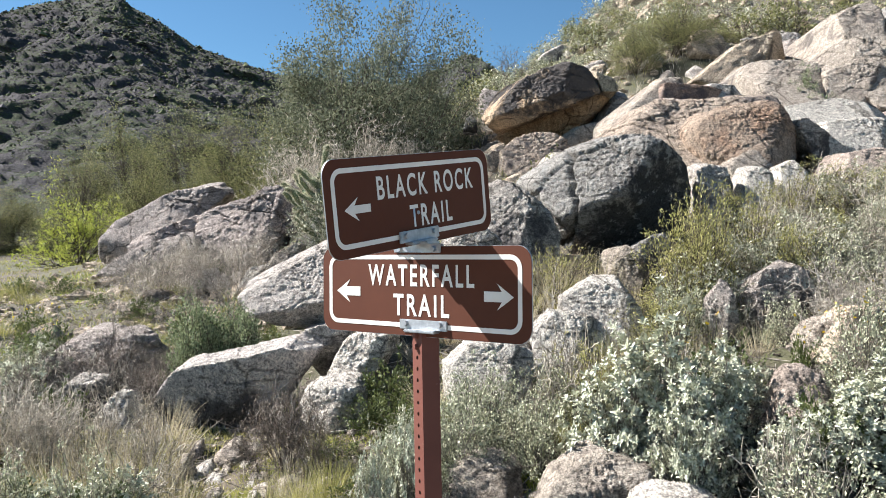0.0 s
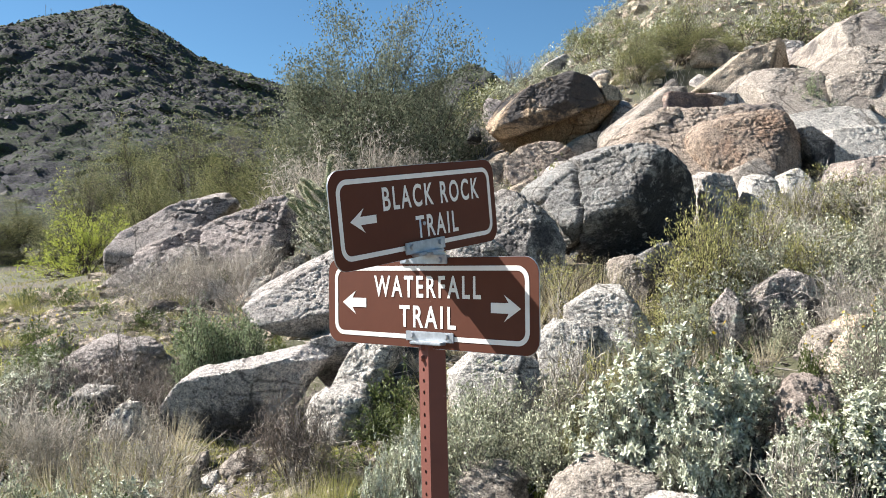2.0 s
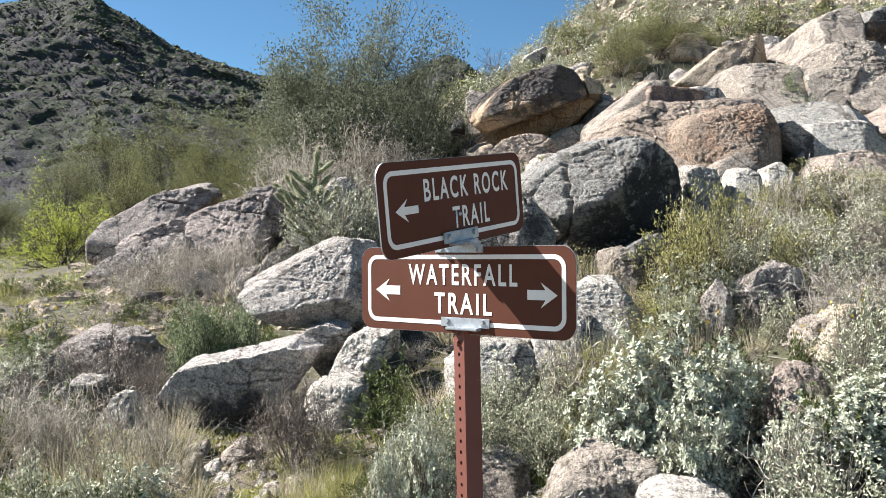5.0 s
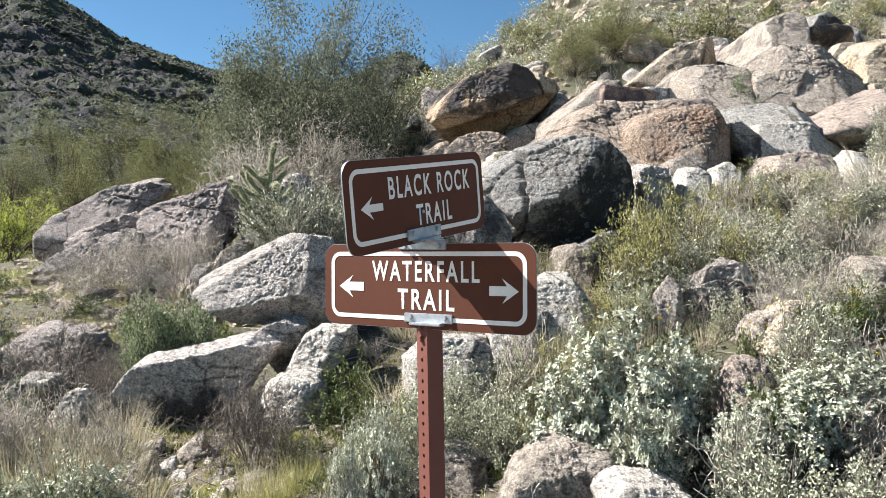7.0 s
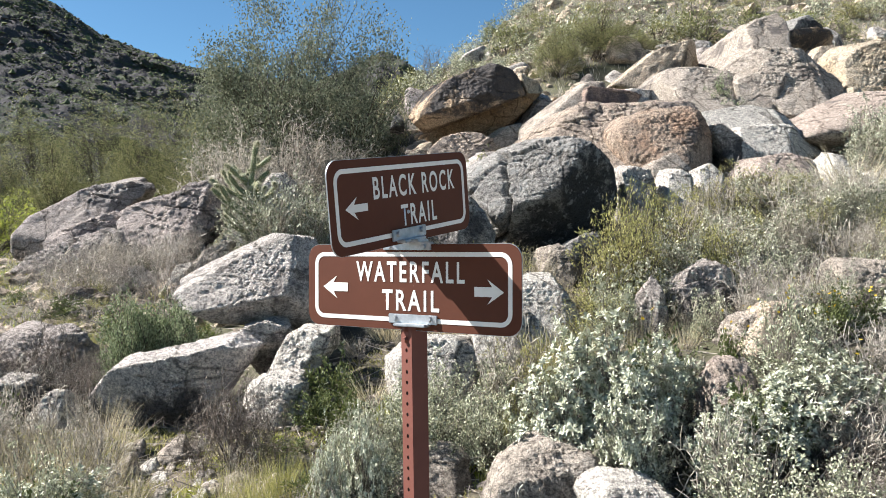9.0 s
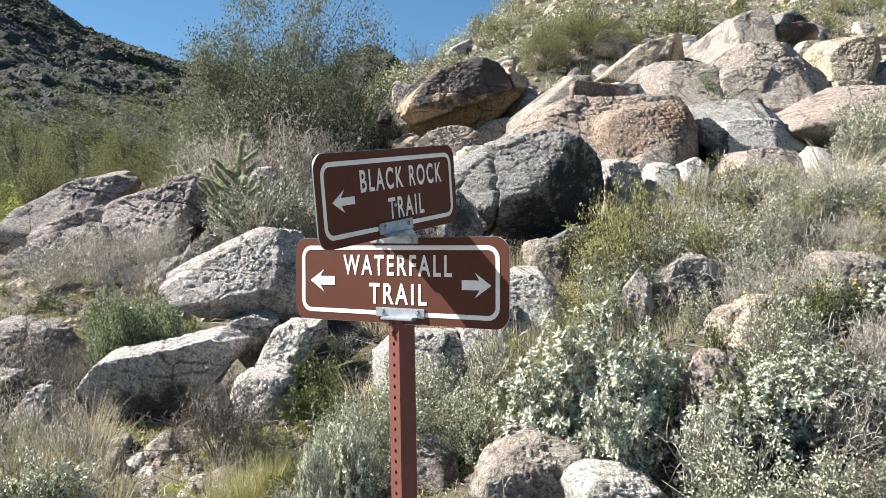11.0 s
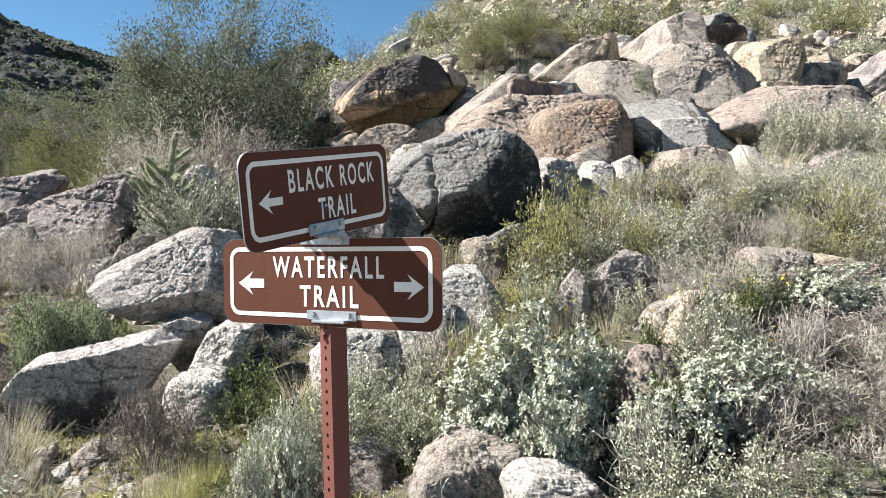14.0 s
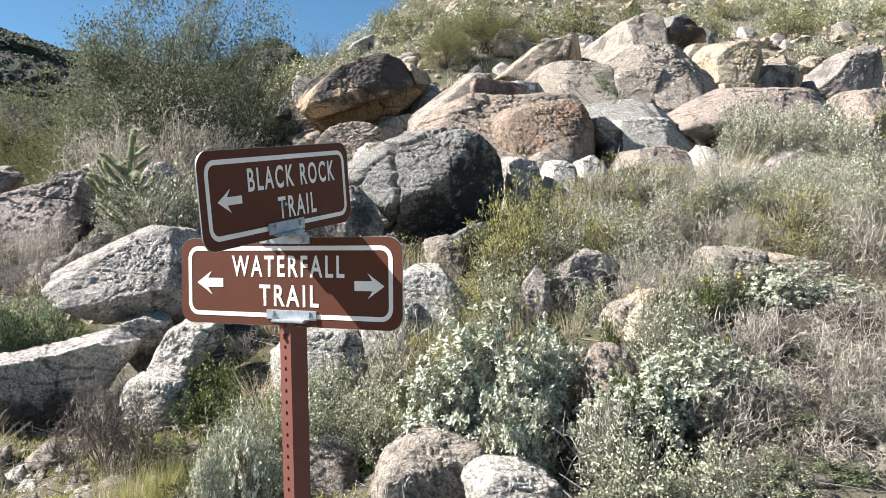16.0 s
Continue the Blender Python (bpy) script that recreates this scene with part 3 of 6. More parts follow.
boulder(0.81, 12.60, 2.94, [(-165, 0.19),(-87, 0.16),(-7, 0.15),(101, 0.16),(130, 0.14)], 0.22, "tan", fz=.5)
boulder(2.87, 13.70, 3.86, [(-102, 0.32),(-45, 0.16),(-27, 0.17),(45, 0.36),(120, 0.2),(149, 0.14)], 0.30, "greydark", fz=.4)
boulder(3.11, 10.60, 2.89, [(-107, 0.86),(-87, 0.49),(-11, 1.2),(34, 1.3),(92, 0.57),(93, 0.56),(110, 0.62),(123, 0.69),(128, 0.75),(140, 0.96)], 1.05, "rose", fz=1.0, fx=-.15, sub=6, rough=1.1, joints=4)
boulder(3.52, 9.70, 2.81, [(-156, 0.68),(-94, 0.42),(-85, 0.41),(-40, 0.65),(10, 0.68),(35, 0.63),(53, 0.59),(92, 0.46),(106, 0.42),(137, 0.61)], 0.70, "pink", fz=.7, fx=-.12, sub=6, rough=.6, sharp=12, joints=1, facet=(.9,-.5,-.1,.95))
boulder(3.48, 11.60, 3.71, [(-89, 0.11),(-27, 0.61),(80, 0.15),(85, 0.13),(106, 0.23),(164, 0.53)], 0.32, "pinkdark", fz=.2, sub=5, joints=4)
boulder(3.25, 11.80, 3.91, [(-84, 0.05),(32, 0.17),(94, 0.06),(127, 0.1)], 0.25, "pale", fz=.6)
boulder(4.02, 11.90, 3.82, [(-90, 0.06),(38, 0.2),(85, 0.07),(138, 0.18)], 0.25, "grey", fz=.5)
boulder(5.63, 14.60, 5.03, [(-107, 0.33),(-88, 0.25),(-15, 0.45),(32, 0.54),(101, 0.25),(113, 0.26),(129, 0.35)], 0.50, "tan", fz=.25, fx=-.3, sub=5, joints=4, facet=(.9,-.6,-.3,.5))
boulder(5.33, 12.90, 4.07, [(-172, 0.77),(-104, 0.4),(-81, 0.41),(38, 0.58),(81, 0.41),(94, 0.41),(135, 0.65)], 0.75, "palebrown", fz=1.1, sub=5, rough=.85, joints=4)
boulder(6.60, 12.60, 4.19, [(-156, 0.85),(-120, 0.68),(-95, 0.55),(-64, 0.67),(40, 0.69),(47, 0.67),(90, 0.6),(112, 0.66),(142, 0.81)], 0.85, "pale", fz=.75, fx=-.2, sub=6, rough=.85, joints=5)
boulder(6.08, 12.20, 3.95, [(-112, 0.37),(-80, 0.3),(16, 0.41),(89, 0.33),(108, 0.32),(171, 0.44)], 0.50, "pale", fz=.6, fx=-.3, sub=5, rough=.85, joints=4, facet=(.8,-.6,-.1,.8))
boulder(6.86, 12.30, 4.17, [(-97, 0.24),(-7, 0.28),(24, 0.24),(98, 0.29),(160, 0.24)], 0.35, "palebrown", fz=.5, fx=-.3, sub=5, joints=4)
boulder(7.46, 15.20, 5.58, [(-87, 0.43),(-72, 0.32),(-11, 0.53),(31, 0.65),(110, 0.36),(127, 0.33),(162, 0.52)], 0.80, "palebrown", fz=.9, sub=5, rough=.85, joints=5)
boulder(8.44, 15.00, 5.57, [(-110, 0.25),(-76, 0.21),(-52, 0.32),(78, 0.22),(96, 0.19),(136, 0.38)], 0.45, "ledge", fz=.1, sub=5, joints=3, under=.4)
boulder(8.70, 15.60, 5.99, [(-96, 0.16),(-55, 0.26),(40, 0.24),(108, 0.19),(146, 0.26)], 0.40, "dark", fz=.2, sub=5)
boulder(8.35, 14.20, 5.05, [(-99, 0.16),(-64, 0.2),(27, 0.32),(90, 0.16),(133, 0.23)], 0.40, "tan", fz=.7, sub=5)
boulder(7.86, 13.30, 4.27, [(-175, 0.27),(-88, 0.32),(-10, 0.31),(24, 0.29),(103, 0.33)], 0.40, "pink", fz=.2, sub=5, joints=5)
boulder(8.13, 12.60, 4.50, [(-88, 0.37),(-33, 0.44),(38, 0.62),(78, 0.41),(108, 0.38),(134, 0.43),(178, 0.53)], 0.62, "cream", fz=.35, fx=-.35, sub=6, rough=.8, joints=3, facet=(.85,-.7,-.3,.62))
boulder(9.10, 12.90, 4.37, [(-90, 0.18),(-44, 0.37),(49, 0.39),(88, 0.22),(129, 0.29),(133, 0.31)], 0.40, "greydark", fz=.1, sub=5, joints=4)
boulder(7.72, 12.00, 3.92, [(-85, 0.12),(-15, 0.43),(86, 0.14),(94, 0.12),(171, 0.41)], 0.40, "cream", fz=.5, sub=5, joints=5)
boulder(7.54, 11.20, 3.43, [(-101, 0.51),(-87, 0.34),(-18, 1.2),(58, 0.84),(79, 0.54),(96, 0.38),(104, 0.41),(110, 0.48),(123, 0.74)], 0.95, "pinkgrey", fz=1.2, sub=6, rough=.9, sharp=14, joints=2)
boulder(5.04, 10.60, 3.24, [(-116, 0.26),(-93, 0.17),(-72, 0.29),(46, 0.41),(75, 0.2),(92, 0.18),(101, 0.24)], 0.50, "white", fz=1.1, sub=5, joints=3, rough=.5)
boulder(4.96, 9.90, 2.89, [(-126, 0.35),(-90, 0.2),(-70, 0.24),(-23, 0.48),(71, 0.26),(95, 0.19),(150, 0.44)], 0.45, "white", fz=.8, sub=5, joints=4, rough=.5)
boulder(4.28, 9.60, 2.81, [(-157, 0.16),(-141, 0.16),(-81, 0.22),(10, 0.21),(53, 0.15),(106, 0.25)], 0.30, "greydark", fz=.1, sub=5, joints=4)
boulder(11.56, 13.80, 4.93, [(-110, 0.37),(-79, 0.28),(-8, 0.4),(71, 0.37),(121, 0.29),(142, 0.32)], 0.50, "greypink", fz=.1, fx=-.3, sub=5)
boulder(10.40, 12.00, 3.84, [(-90, 0.18),(0, 0.59),(84, 0.22),(103, 0.24),(170, 0.6)], 0.50, "pinkgrey", fz=.8, sub=5)
boulder(4.63, 8.90, 2.46, [(-94, 0.11),(-19, 0.34),(78, 0.16),(100, 0.13),(136, 0.3)], 0.30, "pinkgrey", fz=1.2, sub=5)
boulder(5.51, 8.40, 2.28, [(-89, 0.06),(41, 0.2),(93, 0.07),(130, 0.17)], 0.25, "white", fz=1.4, sub=5, rough=.5)
boulder(5.17, 8.70, 2.51, [(-99, 0.06),(0, 0.1),(81, 0.07),(136, 0.09)], 0.17, "white", fz=1.2, sub=5, rough=.5)
boulder(3.01, 7.90, 2.18, [(-97, 0.1),(-12, 0.14),(46, 0.13),(105, 0.11),(160, 0.14)], 0.20, "white", fz=.8, sub=5, joints=3, rough=.5)
boulder(3.43, 8.10, 2.24, [(-101, 0.1),(-4, 0.13),(42, 0.13),(113, 0.12),(168, 0.14)], 0.20, "white", fz=.8, sub=5, joints=3, rough=.5)
boulder(-4.22, 13.20, 2.16, [(-71, 0.19),(-71, 0.19),(-42, 0.44),(54, 0.67),(94, 0.32),(121, 0.24),(126, 0.25),(153, 0.56)], 0.65, "greypink", fz=1.1, fx=.1, sub=5, rough=1.7, joints=7)
boulder(-4.03, 12.20, 1.67, [(-151, 0.51),(-92, 0.26),(-53, 0.29),(4, 0.46),(61, 0.43),(109, 0.21),(132, 0.32)], 0.50, "rose2", fz=.9, sub=5, rough=1.7, joints=7)
boulder(-4.06, 11.20, 1.30, [(-142, 0.59),(-94, 0.27),(-68, 0.25),(-10, 0.41),(80, 0.39),(117, 0.2),(136, 0.34)], 0.55, "greypink", fz=.9, sub=5, rough=1.7, joints=7)
boulder(-2.62, 11.60, 1.93, [(-153, 0.88),(-90, 0.44),(-76, 0.38),(-43, 0.51),(26, 0.88),(85, 0.51),(112, 0.35),(150, 0.67)], 0.75, "rose2", fz=1.1, fx=-.1, sub=6, rough=1.7, joints=7)
boulder(-2.11, 12.40, 2.36, [(-133, 0.32),(-85, 0.21),(-64, 0.26),(36, 0.34),(77, 0.23),(103, 0.24),(145, 0.34)], 0.40, "grey2", fz=.7, sub=5, joints=3)
boulder(-1.27, 11.40, 2.31, [(-98, 0.15),(-10, 0.26),(51, 0.2),(99, 0.19),(150, 0.23)], 0.30, "grey", fz=.5, sub=5)
boulder(-3.31, 10.60, 1.44, [(-135, 0.22),(-53, 0.24),(24, 0.22),(80, 0.26),(143, 0.23)], 0.40, "greypink", fz=.9, sub=5)
boulder(-1.72, 9.00, 1.41, [(-119, 0.19),(-64, 0.1),(-10, 0.16),(71, 0.19),(117, 0.1),(152, 0.14)], 0.22, "pale", fz=.6, sub=5)
boulder(-2.05, 9.00, 1.24, [(-104, 0.09),(-68, 0.07),(15, 0.12),(101, 0.07),(151, 0.1)], 0.14, "white", fz=.7, rough=.5)
boulder(-2.78, 9.30, 1.16, [(-94, 0.1),(-66, 0.09),(49, 0.18),(96, 0.08),(139, 0.14)], 0.22, "grey2", fz=.8)
boulder(-0.90, 6.30, 1.20, [(-143, 0.55),(-116, 0.4),(-97, 0.32),(-89, 0.33),(5, 0.44),(86, 0.41),(116, 0.31),(118, 0.31),(124, 0.35)], 0.50, "greybig", fz=.75, fx=-.2, sub=6, rough=.8, joints=2, under=.8, hang=True)
boulder(-0.84, 5.85, 0.85, [(-142, 0.18),(-95, 0.12),(-58, 0.14),(15, 0.2),(79, 0.13),(104, 0.12),(138, 0.16)], 0.20, "grey", fz=.3, sub=5, under=.6, joints=3)
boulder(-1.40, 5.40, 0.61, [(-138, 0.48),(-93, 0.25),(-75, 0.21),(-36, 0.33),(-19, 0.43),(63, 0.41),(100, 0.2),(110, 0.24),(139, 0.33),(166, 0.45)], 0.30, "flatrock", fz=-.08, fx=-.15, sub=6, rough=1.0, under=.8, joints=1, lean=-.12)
boulder(-0.54, 5.45, 0.79, [(-97, 0.18),(-52, 0.14),(-29, 0.16),(3, 0.21),(90, 0.17),(119, 0.15),(150, 0.15),(156, 0.16)], 0.22, "grey2", fz=.5, fx=-.5, hang=True, sub=5, joints=2)
boulder(-0.67, 5.00, 0.55, [(-166, 0.21),(-102, 0.16),(-75, 0.16),(-7, 0.2),(25, 0.21),(88, 0.15),(116, 0.17),(157, 0.2)], 0.22, "grey2", fz=.5, fx=-.45, sharp=14, sub=5, joints=1)
boulder(-0.45, 6.40, 0.54, [(-135, 0.29),(-90, 0.19),(0, 0.21),(53, 0.26),(138, 0.17)], 0.40, "greydark", fz=-.2, joints=3)
boulder(-2.56, 6.30, 0.67, [(-169, 0.44),(-95, 0.2),(-64, 0.26),(0, 0.41),(82, 0.23),(98, 0.2),(119, 0.26)], 0.35, "greypink", fz=1.0, sub=5, rough=1.7, joints=7)
boulder(-2.47, 5.60, 0.53, [(-107, 0.09),(-74, 0.08),(19, 0.15),(90, 0.08),(127, 0.1)], 0.20, "greydark", fz=.3, joints=4)
boulder(-2.08, 5.30, 0.52, [(-101, 0.07),(-72, 0.05),(11, 0.08),(94, 0.06),(144, 0.06)], 0.12, "grey2", fz=.6)
boulder(0.21, 3.94, 0.42, [(-90, 0.11),(12, 0.18),(59, 0.12),(92, 0.1),(119, 0.12),(170, 0.19)], 0.15, "pale", fz=.8)
boulder(0.68, 3.53, 0.47, [(-105, 0.22),(-87, 0.17),(-49, 0.23),(-7, 0.27),(46, 0.21),(74, 0.155),(101, 0.14),(128, 0.165),(163, 0.24)], 0.26, "pale", fz=.3, fx=-.05, sub=5, joints=2)
boulder(0.98, 3.20, 0.42, [(-168, 0.21),(-95, 0.12),(-28, 0.22),(46, 0.14),(70, 0.11),(89, 0.11),(125, 0.17)], 0.17, "grey2", fz=.9, sub=5)
boulder(1.73, 5.08, 1.10, [(-113, 0.19),(-28, 0.12),(6, 0.1),(57, 0.18),(140, 0.13),(171, 0.09)], 0.10, "lichen", fz=.4, fx=-.6, sub=5)
boulder(2.17, 5.31, 1.24, [(-170, 0.23),(-86, 0.2),(-60, 0.18),(11, 0.22),(52, 0.2),(117, 0.18),(147, 0.18)], 0.21, "lichen", fz=.4, fx=-.1, sub=5)
boulder(3.14, 4.92, 1.29, [(-175, 0.24),(-120, 0.2),(-73, 0.2),(-17, 0.24),(58, 0.2),(86, 0.18),(126, 0.23)], 0.23, "palebrown", fz=.6, fx=-.2, sharp=12, sub=5)
boulder(3.73, 5.02, 1.24, [(-151, 0.27),(-97, 0.13),(-11, 0.36),(51, 0.18),(79, 0.11),(122, 0.27)], 0.24, "tan", fz=.8, sub=5)
boulder(2.09, 4.35, 1.03, [(-177, 0.18),(-89, 0.13),(-13, 0.17),(28, 0.17),(81, 0.11),(107, 0.11),(146, 0.14)], 0.17, "palebrown", fz=.5, fx=-.2, sub=5)
boulder(2.18, 4.29, 1.12, [(-124, 0.09),(-61, 0.08),(-4, 0.13),(91, 0.08),(141, 0.11)], 0.13, "tan", fz=.6)
boulder(1.64, 3.78, 0.86, [(-176, 0.13),(-92, 0.13),(-14, 0.14),(14, 0.12),(57, 0.11),(98, 0.1),(141, 0.12)], 0.11, "pinkgrey", fz=.9, sub=5, sharp=16, joints=2)
boulder(0.28, 4.97, 0.81, [(-174, 0.27),(-90, 0.15),(-79, 0.13),(13, 0.28),(64, 0.19),(94, 0.14),(132, 0.18)], 0.22, "white", fz=.9, sub=5, rough=.5)
boulder(0.75, 5.16, 0.95, [(-175, 0.21),(-95, 0.17),(-54, 0.14),(17, 0.22),(83, 0.15),(123, 0.16)], 0.20, "white", fz=1, sub=5, rough=.5)
boulder(1.03, 5.48, 1.09, [(-158, 0.25),(-113, 0.19),(-78, 0.2),(5, 0.26),(41, 0.24),(92, 0.19),(121, 0.21)], 0.26, "white", fz=.9, sub=5, rough=.5)
boulder(1.42, 6.40, 1.38, [(-159, 0.18),(-95, 0.15),(-48, 0.19),(29, 0.14),(53, 0.14),(112, 0.15),(142, 0.15)], 0.18, "palebrown", fz=.6, sub=5)
boulder(1.72, 6.65, 1.46, [(-170, 0.2),(-90, 0.2),(-20, 0.17),(27, 0.2),(97, 0.17),(126, 0.16)], 0.18, "dark", fz=.2)
boulder(3.66, 27.16, 7.83, [(-99, 0.48),(-71, 0.35),(-6, 0.67),(75, 0.49),(119, 0.29),(138, 0.35)], 0.54, "greydark", fz=.1)
boulder(4.29, 26.11, 7.76, [(-142, 0.42),(-74, 0.24),(17, 0.42),(79, 0.3),(130, 0.28)], 0.36, "greydark", fz=.1)
boulder(-1.11, 3.97, 0.31, [(-153, 0.05),(-82, 0.03),(-41, 0.04),(49, 0.05),(101, 0.03),(140, 0.04)], 0.05, "pale", fz=1.6, joints=4)
boulder(-0.91, 3.91, 0.32, [(-90, 0.03),(4, 0.03),(54, 0.03),(117, 0.03),(176, 0.03)], 0.04, "grey2", fz=1.6, joints=4)
boulder(-1.37, 4.31, 0.39, [(-112, 0.04),(-56, 0.03),(14, 0.05),(106, 0.02),(143, 0.03)], 0.05, "pale", fz=1.6, joints=4)
boulder(-1.27, 4.41, 0.34, [(-117, 0.02),(-77, 0.02),(18, 0.04),(94, 0.02),(124, 0.02)], 0.04, "grey2", fz=1.6, joints=4)
boulder(-1.29, 4.11, 0.30, [(-117, 0.02),(-68, 0.02),(17, 0.03),(97, 0.02),(131, 0.02)], 0.04, "tan", fz=1.6, joints=4)
boulder(-1.16, 4.61, 0.42, [(-117, 0.03),(-72, 0.02),(18, 0.04),(94, 0.02),(131, 0.03)], 0.04, "palebrown", fz=1.6, joints=4)
boulder(-1.41, 4.71, 0.38, [(-115, 0.02),(-79, 0.02),(9, 0.04),(90, 0.02),(124, 0.02)], 0.04, "pale", fz=1.6, joints=4)

# loose stones on the bare patch before the slab
pebbles = np.random.default_rng(52)
for k in range(26):
    by = pebbles.uniform(3.5, 4.75)
    bx = -0.25 * by + pebbles.normal() * 0.3
    r = 0.026 * pebbles.lognormal(0, 0.35)
    cuts = [(int(a + pebbles.uniform(-16, 16)), r * q * pebbles.uniform(0.8, 1.2)) for a, q in ((0, 1.4), (55, 0.9), (90, 0.7), (130, 0.9), (180, 1.4), (270, 0.6))]
    boulder(round(bx, 2), round(by, 2), floor_at(bx, by) + 0.25 * r, cuts, round(r * 1.2, 3), ("pale", "white", "grey2", "palebrown")[k % 4], fz=1.7, sub=3, joints=2)

# half-buried blocks between the outcrops
blocks = np.random.default_rng(44)
for k in range(76):
    by = blocks.uniform(8.8, 18.5)
    bx = blocks.uniform(0.02, 0.92) * by
    s = blocks.uniform(0.13, 0.42)
    cuts = [(int(a + blocks.uniform(-18, 18)), s * blocks.uniform(0.7, 1.3)) for a in (0, 50, 90, 130, 180, 270)]
    boulder(round(bx, 2), round(by, 2), floor_at(bx, by) + 0.2 * s, cuts, round(s * 0.9, 2), ("tan", "greypink", "grey", "palebrown", "greydark")[k % 5], fz=0.7, sub=3)

# ---- trail sign ----
def paint(name, colour, rough, wear, worn):
    m, nt, b = material(name)
    co = object_coords(nt)
    soft, spots = noise_of(nt, 9, 6, 0.65, co), noise_of(nt, 70, 4, 0.6, co)
    col = mix(nt, 0.5, colour, ramp(nt, soft, [(0.3, (0.8, 0.78, 0.76)), (0.7, (1.1, 1.1, 1.1))]), "MULTIPLY")
    col = mix(nt, ramp(nt, spots, [(wear, (0, 0, 0)), (wear + 0.04, (0.8, 0.8, 0.8))]), col, worn)
    nt.links.new(col, b.inputs["Base Color"])
    b.inputs["Roughness"].default_value = rough
    b.inputs["Specular IOR Level"].default_value = 0.25
    bump(nt, b, spots, 0.15, 0.002)
    return m


BROWN = paint("brown_sign_sheeting", (0.1, 0.031, 0.0145), 0.65, 0.74, (0.4, 0.33, 0.28))
WHITE = paint("white_sign_sheeting", (0.84, 0.81, 0.75), 0.35, 0.76, (0.3, 0.22, 0.18))
POST = paint("brown_post_paint", (0.15, 0.056, 0.041), 0.6, 0.72, (0.32, 0.2, 0.16))
HOLE, hole_nt, hole_b = material("hole_shade")
hole_b.inputs["Base Color"].default_value = (0.04, 0.03, 0.028, 1)
STEEL, steel_nt, steel_b = material("galvanised_steel")
steel_co = object_coords(steel_nt)
steel_n = noise_of(steel_nt, 60, 4, 0.6, steel_co)
steel_nt.links.new(ramp(steel_nt, steel_n, [(0.3, (0.36, 0.38, 0.4)), (0.7, (0.56, 0.58, 0.6))]), steel_b.inputs["Base Color"])
steel_b.inputs["Metallic"].default_value, steel_b.inputs["Roughness"].default_value = 0.75, 0.48
bump(steel_nt, steel_b, steel_n, 0.2, 0.002)


def rounded(w, h, r, n=8):
    pts = []
    for cx, cy, a0 in ((w / 2 - r, h / 2 - r, 0), (-w / 2 + r, h / 2 - r, 90), (-w / 2 + r, -h / 2 + r, 180), (w / 2 - r, -h / 2 + r, 270)):
        for k in range(n + 1):
            a = radians(a0 + 90 * k / n)
            pts.append((cx + r * math.cos(a), cy + r * math.sin(a)))
    return pts


def prism(points, y0, y1, name):
    """A flat outline in x and z, from depth y0 to y1."""
    bm = bmesh.new()
    a = [bm.verts.new((x, y0, z)) for x, z in points]
    b = [bm.verts.new((x, y1, z)) for x, z in points]
    bm.faces.new(a)
    bm.faces.new(b[::-1])
    for i in range(len(points)):
        j = (i + 1) % len(points)
        bm.faces.new((a[j], a[i], b[i], b[j]))
    return from_bm(name, bm)


def border(w, h, r, width, y0, y1, name):
    bm = bmesh.new()
    rings = []
    for pts, y in ((rounded(w, h, r), y1), (rounded(w, h, r), y0), (rounded(w - 2 * width, h - 2 * width, r - width), y0), (rounded(w - 2 * width, h - 2 * width, r - width), y1)):
        rings.append([bm.verts.new((x, y, z)) for x, z in pts])
    n = len(rings[0])
    for a, b in zip(rings, rings[1:]):
        for i in range(n):
            bm.faces.new((a[i], a[(i + 1) % n], b[(i + 1) % n], b[i]))
    return from_bm(name, bm)


def lettering(text, width, height, x, z, y, parent):
    """Raised sheeting letters, fitted to a box with its lower left corner at x, z."""
    cu = bpy.data.curves.new("lettering", "FONT")
    cu.body, cu.size, cu.offset, cu.extrude, cu.space_character = text, 1.0, 0.02, 0.0, 1.28
    ob = bpy.data.objects.new("lettering_curve", cu)
    scene.collection.objects.link(ob)
    bpy.context.view_layer.update()
    me = bpy.data.meshes.new_from_object(ob.evaluated_get(bpy.context.evaluated_depsgraph_get()))
    bpy.data.objects.remove(ob)
    bpy.data.curves.remove(cu)
    co = np.array([v.co[:] for v in me.vertices])
    lo, hi = co.min(0), co.max(0)
    co = (co - lo) / np.maximum(hi - lo, 1e-6)
    me.vertices.foreach_set("co", np.stack([x + co[:, 0] * width, 0 * co[:, 0] + y, z + co[:, 1] * height], -1).astype(np.float32).ravel())
    me.update()
    return part("lettering", me, WHITE, parent, "white lettering reading " + text)


def arrow(tip, tail, z, wide, stem, head, y, parent):
    d = 1 if tip > tail else -1
    k = tip - d * head
    pts = [(tip, z), (k - d * 0.012, z + wide / 2), (k - d * 0.0, z + stem / 2), (tail, z + stem / 2), (tail, z - stem / 2), (k, z - stem / 2), (k - d * 0.012, z - wide / 2)]
    return part("arrow", prism(pts if d < 0 else pts[::-1], y, y + 0.0006, "arrow"), WHITE, parent, "white arrow")


